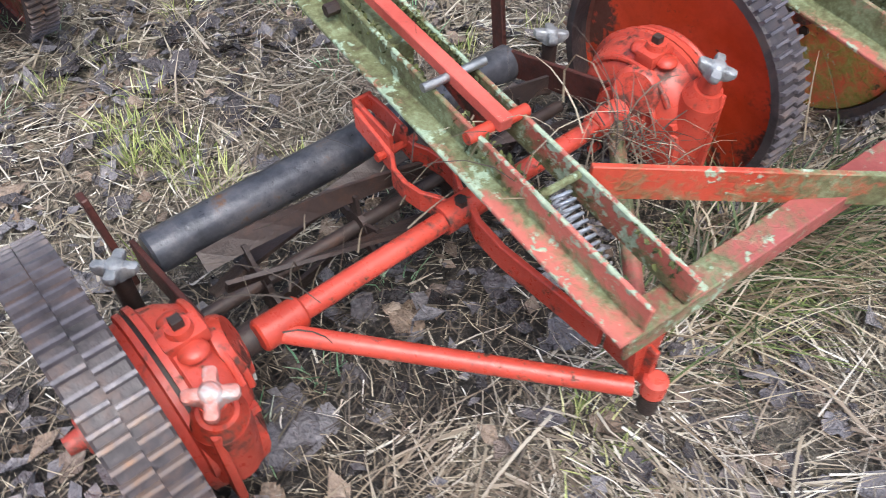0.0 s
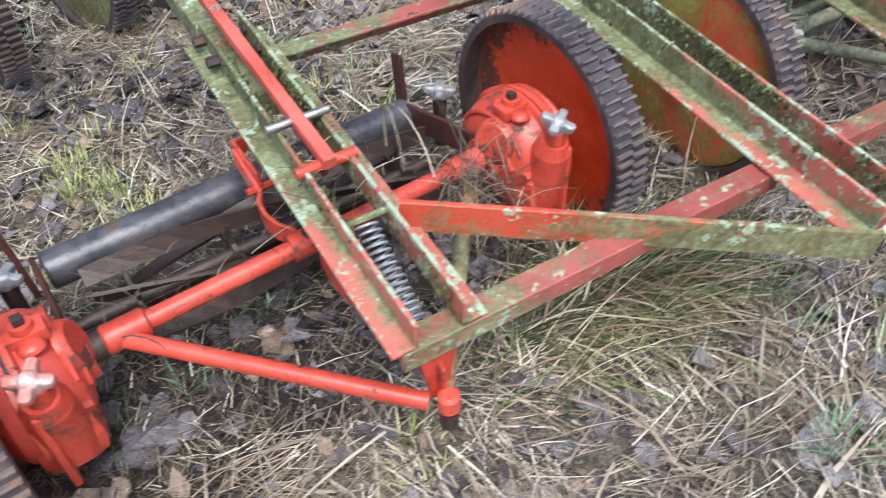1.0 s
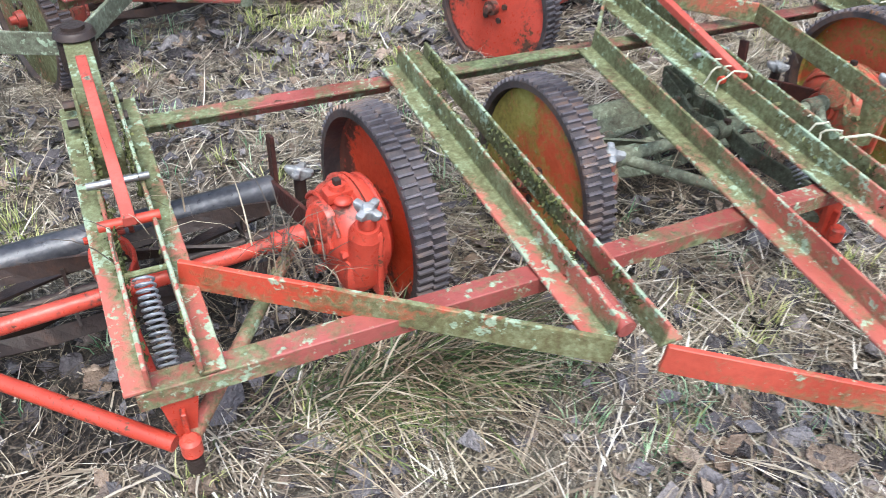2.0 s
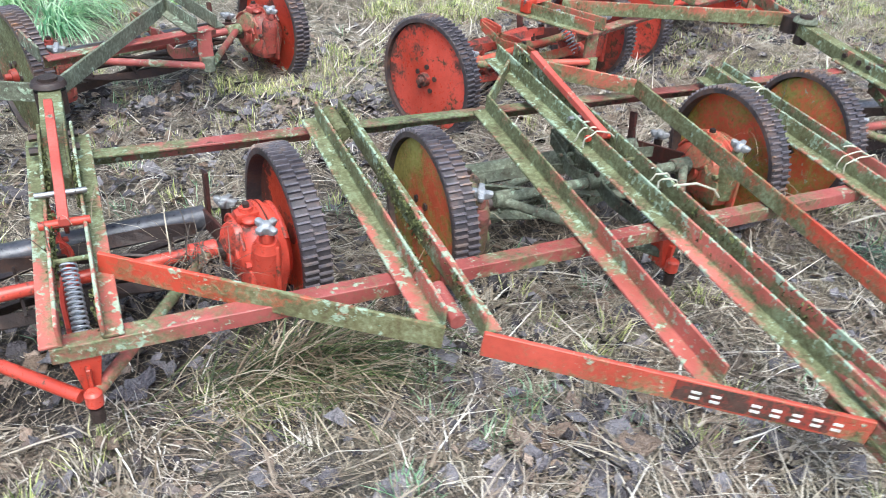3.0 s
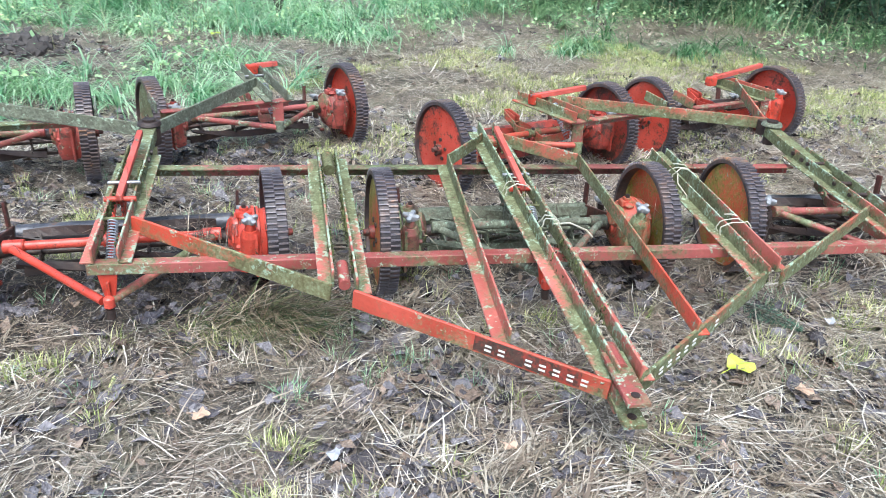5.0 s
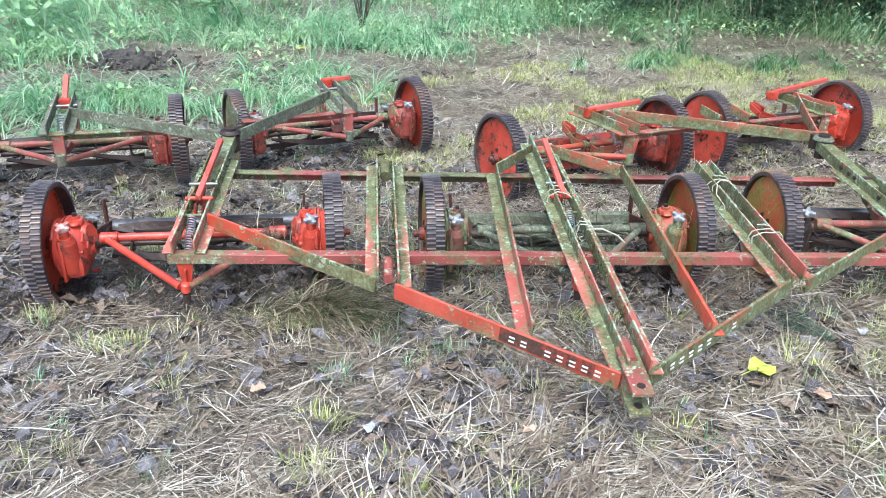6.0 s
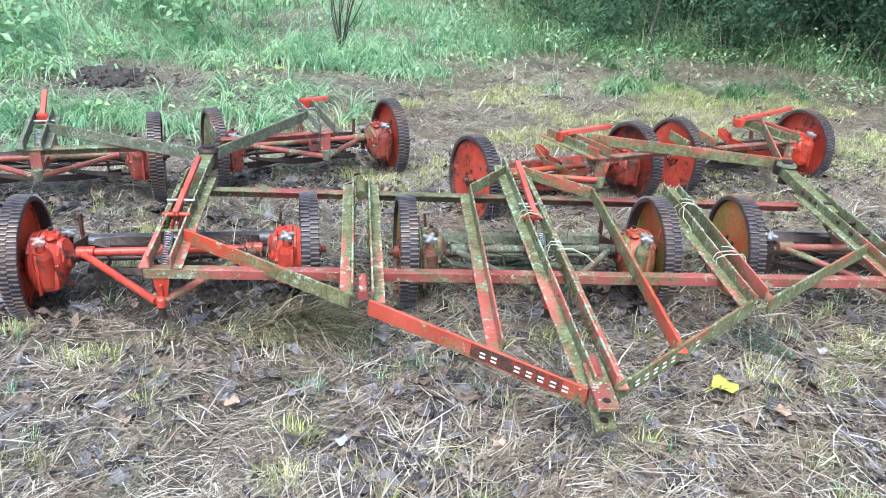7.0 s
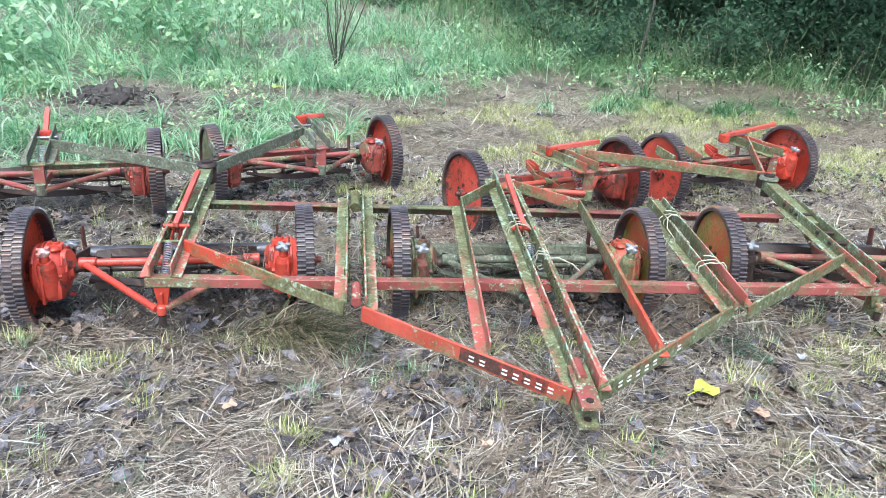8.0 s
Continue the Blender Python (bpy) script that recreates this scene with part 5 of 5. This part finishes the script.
def plant(name, x, y, height, spread, stems, leaves, size, mat, label, category, seed, low=0.25, thick=0.006, group=""):
    """Stems that rise from one root, with leaves round their upper parts."""
    r = np.random.default_rng(seed)
    z = gz(x, y)
    p = thing(name, pose(x, y, z), label, category, group)
    tips = []
    for k in range(stems):
        a, out = r.uniform(0, 6.28), spread * r.uniform(0.3, 1.0)
        h = height * r.uniform(0.65, 1.0)
        pts = []
        for i in range(7):
            f = i / 6
            w = r.normal(0, 0.04, 2) * height * f
            pts.append((out * f**1.3 * math.cos(a) + w[0], out * f**1.3 * math.sin(a) + w[1], h * f - 0.02))
        part("stem", bent_tube(pts, [thick * (1.15 - 0.95 * i / 6) for i in range(7)], 7), BARK if mat is not WEED else WEED, p, "", True)
        tips.append(np.array(pts))
    if leaves:
        pick = r.integers(0, stems, leaves)
        f = low + (1 - low) * r.uniform(0, 1, leaves) ** 0.7
        base = np.array([[np.interp(q, np.linspace(0, 1, 7), tips[k][:, c]) for c in range(3)] for k, q in zip(pick, f)])
        off = r.normal(0, 1, (leaves, 3)) * np.array([1, 1, 0.7]) * spread * 0.30
        P = base + off
        P[:, 2] = np.maximum(P[:, 2], 0.03)
        v, fc = small_leaves(P[:, 0], P[:, 1], P[:, 2], size * r.uniform(0.5, 1.3, leaves), r, 0.6, 1.5)
        crown = quads_mesh("foliage", v, fc, mat)
        crown.parent = p
    return p


plant("sapling", 0.52, 5.1, 1.6, 0.85, 11, 60, 0.04, PALE_LEAF, "bare thin dark-stemmed sapling in the grass", "sapling", 104, 0.55, 0.006)
plant("sapling", 3.6, 5.5, 2.4, 0.06, 1, 40, 0.05, WOOD_LEAF, "single thin dark sapling trunk at the grass edge", "sapling", 102, 0.5, 0.013)
for k, (x, y, h, n) in enumerate(((-0.85, 5.3, 0.75, 110), (-1.35, 5.7, 0.8, 110), (-2.3, 5.0, 0.6, 90), (-3.0, 5.6, 0.75, 90), (-0.35, 6.1, 0.6, 70), (-1.9, 6.6, 0.9, 90), (-2.0, 4.3, 0.55, 70), (-2.7, 6.9, 0.9, 80))):
    plant("weed", x, y, h * 1.2, 0.42, 10, n * 4, 0.058, WEED, "broad-leaved fresh green weed among tall grass", "weed", 110 + k, 0.25, 0.005, group="weeds")
for k, (x, y, h, n) in enumerate(((1.55, 5.75, 0.42, 150), (1.75, 6.0, 0.5, 140), (2.75, 5.6, 0.35, 100), (0.05, 4.75, 0.2, 45), (3.5, 5.3, 0.3, 90), (5.2, 5.0, 0.35, 90), (-2.6, 4.2, 0.3, 80))):
    plant("weed", x, y, h, 0.22, 7, n, 0.035, WEED, "small light green leafy weed in the grass", "weed", 130 + k, 0.2, 0.003, group="weeds")
r = np.random.default_rng(140)
for k in range(11):
    x, y = -6.5 + 0.95 * k + r.uniform(-0.3, 0.3), 10.5 + r.uniform(-1.0, 2.2)
    plant("shrub", x, y, r.uniform(1.3, 2.2), 0.9, 9, 900, 0.075, PALE_LEAF if k < 8 else WOOD_LEAF, "pale green shrub behind the tall grass", "shrub", 150 + k, 0.05, 0.014, group="shrubs")
for k in range(14):
    x = 2.9 + 0.36 * k + r.uniform(-0.2, 0.2)
    y = float(edge_y(np.array(x))) + r.uniform(1.6, 3.4)
    plant("bush", x, y, r.uniform(0.35, 0.8), 0.55, 9, 900, 0.040, WOOD_LEAF, "low dull green bush before the shaded wood", "bush", 400 + k, 0.03, 0.005, group="low bushes")
for k in range(26):
    x = 3.3 + 0.24 * k + r.uniform(-0.2, 0.2)
    y = float(np.interp(x, [3.4, 3.7, 4.4, 5.0, 5.5, 9.0], [9.4, 8.8, 8.0, 7.2, 6.6, 5.6])) + r.uniform(-0.3, 2.6)
    plant("shrub", x, y, r.uniform(0.8, 2.4), 1.0, 10, 2700, 0.045, WOOD_LEAF, "dark green shrub at the shaded wood edge", "shrub", 170 + k, 0.03, 0.012, group="shrubs")


def tree(x, y, height, crown_r, seed):
    r = np.random.default_rng(seed)
    z = gz(x, y)
    t = thing("tree", pose(x, y, z), "tall leafy tree with unseen crown, added for shade", "tree", "trees")
    n = 8
    pts = [(0.1 * r.normal() * i / n, 0.1 * r.normal() * i / n, height * 0.75 * i / n - 0.1) for i in range(n + 1)]
    part("trunk", bent_tube(pts, [0.17 * (1.05 - 0.8 * i / n) for i in range(n + 1)], 12), BARK, t, "", True)
    ends = []
    for k in range(10):
        a, h = r.uniform(0, 6.28), height * r.uniform(0.35, 0.72)
        e = Vector((math.cos(a) * crown_r * r.uniform(0.5, 0.95), math.sin(a) * crown_r * r.uniform(0.5, 0.95), h + height * r.uniform(0.08, 0.25)))
        part("limb", tube((0, 0, h), e, 0.055, 0.012, 8, None, False), BARK, t, "", True)
        ends.append(e)
    nl = 9000 if crown_r > 4 else 5000
    c = np.array(ends)[r.integers(0, len(ends), nl)] * r.uniform(0.45, 1.05, (nl, 1)) + r.normal(0, 1, (nl, 3)) * 0.55
    c[:, 2] = np.maximum(c[:, 2], height * 0.32)
    v, fc = small_leaves(c[:, 0], c[:, 1], c[:, 2], 0.20 * r.uniform(0.6, 1.4, nl), r, 0.5, 1.4)
    crown = quads_mesh("crown", v, fc, WOOD_LEAF)
    crown.parent = t
    return t


# added trees, crowns above the view; the first four overhang and shade the grass
for k, (x, y, h) in enumerate(((6.6, 8.6, 7.0), (8.0, 7.2, 7.0), (8.8, 5.2, 7.0), (10.4, 6.6, 8.0), (6.6, 10.0, 9.0), (8.0, 12.5, 10.0), (12.5, 11.0, 10.0), (4.4, 13.0, 9.0), (1.0, 15.5, 9.0), (-3.5, 16.0, 9.5))):
    tree(x, y, h, 4.3 if k < 4 else 3.0, 200 + k)


# ---- single fallen leaves ----
def fallen_leaf(x, y, size, turn, mat, label, lobes=5):
    bm = bmesh.new()
    c = bm.verts.new((0, 0, 0.012))
    ring = []
    n = lobes * 4
    for i in range(n):
        a = 2 * math.pi * i / n
        rad = size * (0.80 + 0.16 * math.cos(lobes * a)) * (1.0 - 0.18 * math.cos(a)) * (1 + 0.06 * math.sin(7 * a + lobes))
        ring.append(bm.verts.new((rad * math.cos(a), rad * math.sin(a), 0.010 + 0.006 * math.sin(3 * a) + 0.09 * abs(rad * math.sin(a)))))
    for i in range(n):
        bm.faces.new([c, ring[i], ring[(i + 1) % n]])
    r = bmesh.ops.extrude_face_region(bm, geom=list(bm.faces))
    bmesh.ops.translate(bm, verts=[v for v in r["geom"] if isinstance(v, bmesh.types.BMVert)], vec=(0, 0, 0.0012))
    tube((0, 0, 0.012), (size * 1.5, 0.004, 0.006), 0.0016, 0.0012, 6, bm)
    bmesh.ops.recalc_face_normals(bm, faces=bm.faces)
    ob = part("fallen_leaf", bm, mat)
    ob.matrix_basis = pose(x, y, gz(x, y) + 0.022, 0, 0, turn)
    return tagged(ob, label, "leaf", "fallen leaves")


LEAF_LIME = bare("lime_yellow_leaf", [(0.3, (0.42, 0.52, 0.06)), (0.7, (0.62, 0.68, 0.12))], 30, 0.4)
LEAF_TAN = bare("tan_leaf", [(0.3, (0.38, 0.24, 0.16)), (0.7, (0.55, 0.38, 0.28))], 30, 0.5)
fallen_leaf(1.790, -0.305, 0.050, 200, LEAF_LIME, "bright yellow-green fallen leaf lying on straw", 3)
fallen_leaf(1.93, -0.42, 0.028, 60, LEAF_TAN, "small tan dead leaf on the litter", 3)
fallen_leaf(1.04, -0.545, 0.020, 120, LEAF_TAN, "small pinkish dead leaf on the litter", 3)
fallen_leaf(0.05, 4.3, 0.05, 20, LEAF_LIME, "bright yellow-green leaf at the grass edge")


LEAF_PALE = bare("bleached_grey_leaf", [(0.3, (0.30, 0.30, 0.32)), (0.7, (0.46, 0.46, 0.49))], 30, 0.5)
# pale paper scrap, built with the leaf shape
fallen_leaf(2.49, -0.25, 0.030, 80, LEAF_PALE, "pale grey scrap lying on the litter", 3)
fallen_leaf(2.26, -0.08, 0.024, 10, LEAF_PALE, "small bleached grey leaf lying on straw", 3)
fallen_leaf(0.62, -0.52, 0.022, 40, LEAF_PALE, "curled pale grey dead leaf on litter", 3)
fallen_leaf(0.30, -0.33, 0.024, 150, LEAF_TAN, "brown curled dead leaf on the straw", 5)


def sprig(x, y, turn, length, label):
    """A fallen evergreen sprig: a stem with side shoots, set with fine needles."""
    q = np.random.default_rng(77)
    t = thing("evergreen_sprig", pose(x, y, gz(x, y) + 0.012, 0, 0, turn), label, "sprig")
    stem = bent_tube([(length * f, 0.012 * math.sin(3 * f), 0.008 + 0.012 * math.sin(2.6 * f)) for f in np.linspace(0, 1, 7)], [0.0028 - 0.0018 * f for f in np.linspace(0, 1, 7)], 6)
    px, py, head = [], [], []
    for f in np.linspace(0.15, 0.95, 9):
        for side in (-1, 1):
            reach, a = 0.38 * length * (1.05 - f), side * 0.75
            bent_tube([(length * f + reach * k * math.cos(a), reach * k * math.sin(a), 0.012 + 0.01 * k) for k in (0, 0.5, 1)], 0.0012, 5, stem)
            for k in np.linspace(0.1, 1.0, 16):
                for w in (-1, 1):
                    px.append(length * f + reach * k * math.cos(a))
                    py.append(reach * k * math.sin(a))
                    head.append(a + w * q.uniform(0.4, 0.9))
    part("stem", stem, BARK, t, "thin brown stem", True)
    n = len(px)
    v, f = ribbons(np.array(px), np.array(py), np.full(n, 0.014), np.array(head), q.uniform(0.012, 0.022, n), np.full(n, 0.0022), q.normal(0.25, 0.3, n), q.normal(0.1, 0.2, n), 2)
    leafage = quads_mesh("needles", v, f, islands("teal_needles", [(0.0, (0.04, 0.10, 0.06)), (0.6, (0.10, 0.21, 0.14)), (1.0, (0.20, 0.33, 0.22))], 0.45, 0.2))
    leafage.parent = t


sprig(2.02, 0.10, -62, 0.24, "fallen dark green evergreen sprig on the litter")


# ---- strips of twine and grass caught on the frame ----
def twine(points, r, label, mat=None):
    ob = part("twine", bent_tube(points, r, 6), mat or TWINE, None, "", True)
    return tagged(ob, label, "twine", "twine scraps")


def loop_points(x, y, z, w, h, turns, seed):
    q = np.random.default_rng(seed)
    return [(x + w * math.cos(t) + q.normal(0, 0.003), y + 0.03 * t / 6.28 + q.normal(0, 0.003), z + h * math.sin(t) + q.normal(0, 0.002)) for t in np.linspace(0, turns * 6.28, int(14 * turns))]


for k, (x, y, w) in enumerate(((1.293, 0.335, 0.045), (1.33, 0.10, 0.03), (1.94, 0.06, 0.05), (1.94, 0.44, 0.045))):
    twine(loop_points(x, y, top(x, y) + 0.03, w, 0.032, 2.3, 300 + k), 0.0022, "bleached baler twine looped round angle irons")
twine([(1.90, 0.42, 0.355), (1.885, 0.38, 0.33), (1.905, 0.34, 0.30), (1.89, 0.30, 0.27)], 0.0022, "loose end of bleached baler twine")
twine([(1.33, 0.09, 0.32), (1.37, 0.06, 0.335), (1.42, 0.05, 0.315), (1.45, 0.06, 0.285)], 0.003, "curl of dry grass hung on the iron")


# ---- dry grass caught on the machine ----
r = np.random.default_rng(401)
sets = []
for x, y, z, n, ln, sp in ((0.275, 0.30, 0.225, 60, 0.13, 0.028), (0.30, 0.27, 0.19, 40, 0.12, 0.03), (-0.25, 0.30, 0.20, 14, 0.14, 0.05), (0.06, 0.25, 0.33, 12, 0.16, 0.05), (-0.10, 0.42, 0.17, 16, 0.16, 0.10), (1.20, 0.40, 0.20, 26, 0.16, 0.12), (1.40, 0.36, 0.20, 20, 0.16, 0.10), (1.78, 0.30, 0.26, 22, 0.16, 0.04), (2.20, 0.38, 0.24, 20, 0.15, 0.06)):
    px, py, pz = x + r.normal(0, sp, n), y + r.normal(0, sp * 0.8, n), z + r.normal(0, sp * 0.6, n)
    sets.append(ribbons(px, py, pz, r.uniform(0, 6.28, n), ln * r.uniform(0.5, 1.4, n), r.uniform(0.0014, 0.003, n), r.normal(0.5, 0.7, n), r.normal(1.6, 0.9, n), 5))
joined("caught_straw", sets, BROWN_STRAW, "dry grass stems tangled round the mower parts", "straw")

# thick cushions of moss along the edges of the older irons
MOSS = islands("moss_cushions", [(0.0, (0.03, 0.035, 0.010)), (0.5, (0.075, 0.085, 0.026)), (0.9, (0.14, 0.15, 0.055)), (1.0, (0.22, 0.24, 0.12))], 0.9)
r = np.random.default_rng(402)
sets = []
for x0, y0, y1, n, dz in ((0.082, 0.03, 0.60, 900, 0.046), (0.022, 0.05, 0.65, 350, 0.046), (0.702, -0.12, 0.62, 500, 0.05), (0.648, -0.1, 0.62, 350, 0.05), (1.280, -0.5, 0.85, 600, 0.05), (1.333, -0.5, 0.85, 600, 0.05)):
    n *= 3
    y = r.uniform(y0, y1, n)
    y = y[patches(y * 3, np.full(n, x0 * 9), 71, 4.0) + r.normal(0, 0.3, n) > 0.1]
    q = len(y)
    f = r.uniform(0, 1, q) ** 2
    x = np.full(q, x0) + r.normal(0, 0.0035, q)
    z = np.array([top(x0, v) for v in y]) + dz * (0.95 - f) + 0.001
    sets.append(leaf_cards(x, y, z, r.uniform(0.004, 0.0085, q), r, 0.8, 1.0, 0.8, 0.12, 0.15))
joined("moss_cushions", sets, MOSS, "olive moss cushions growing along the angle irons", "moss")
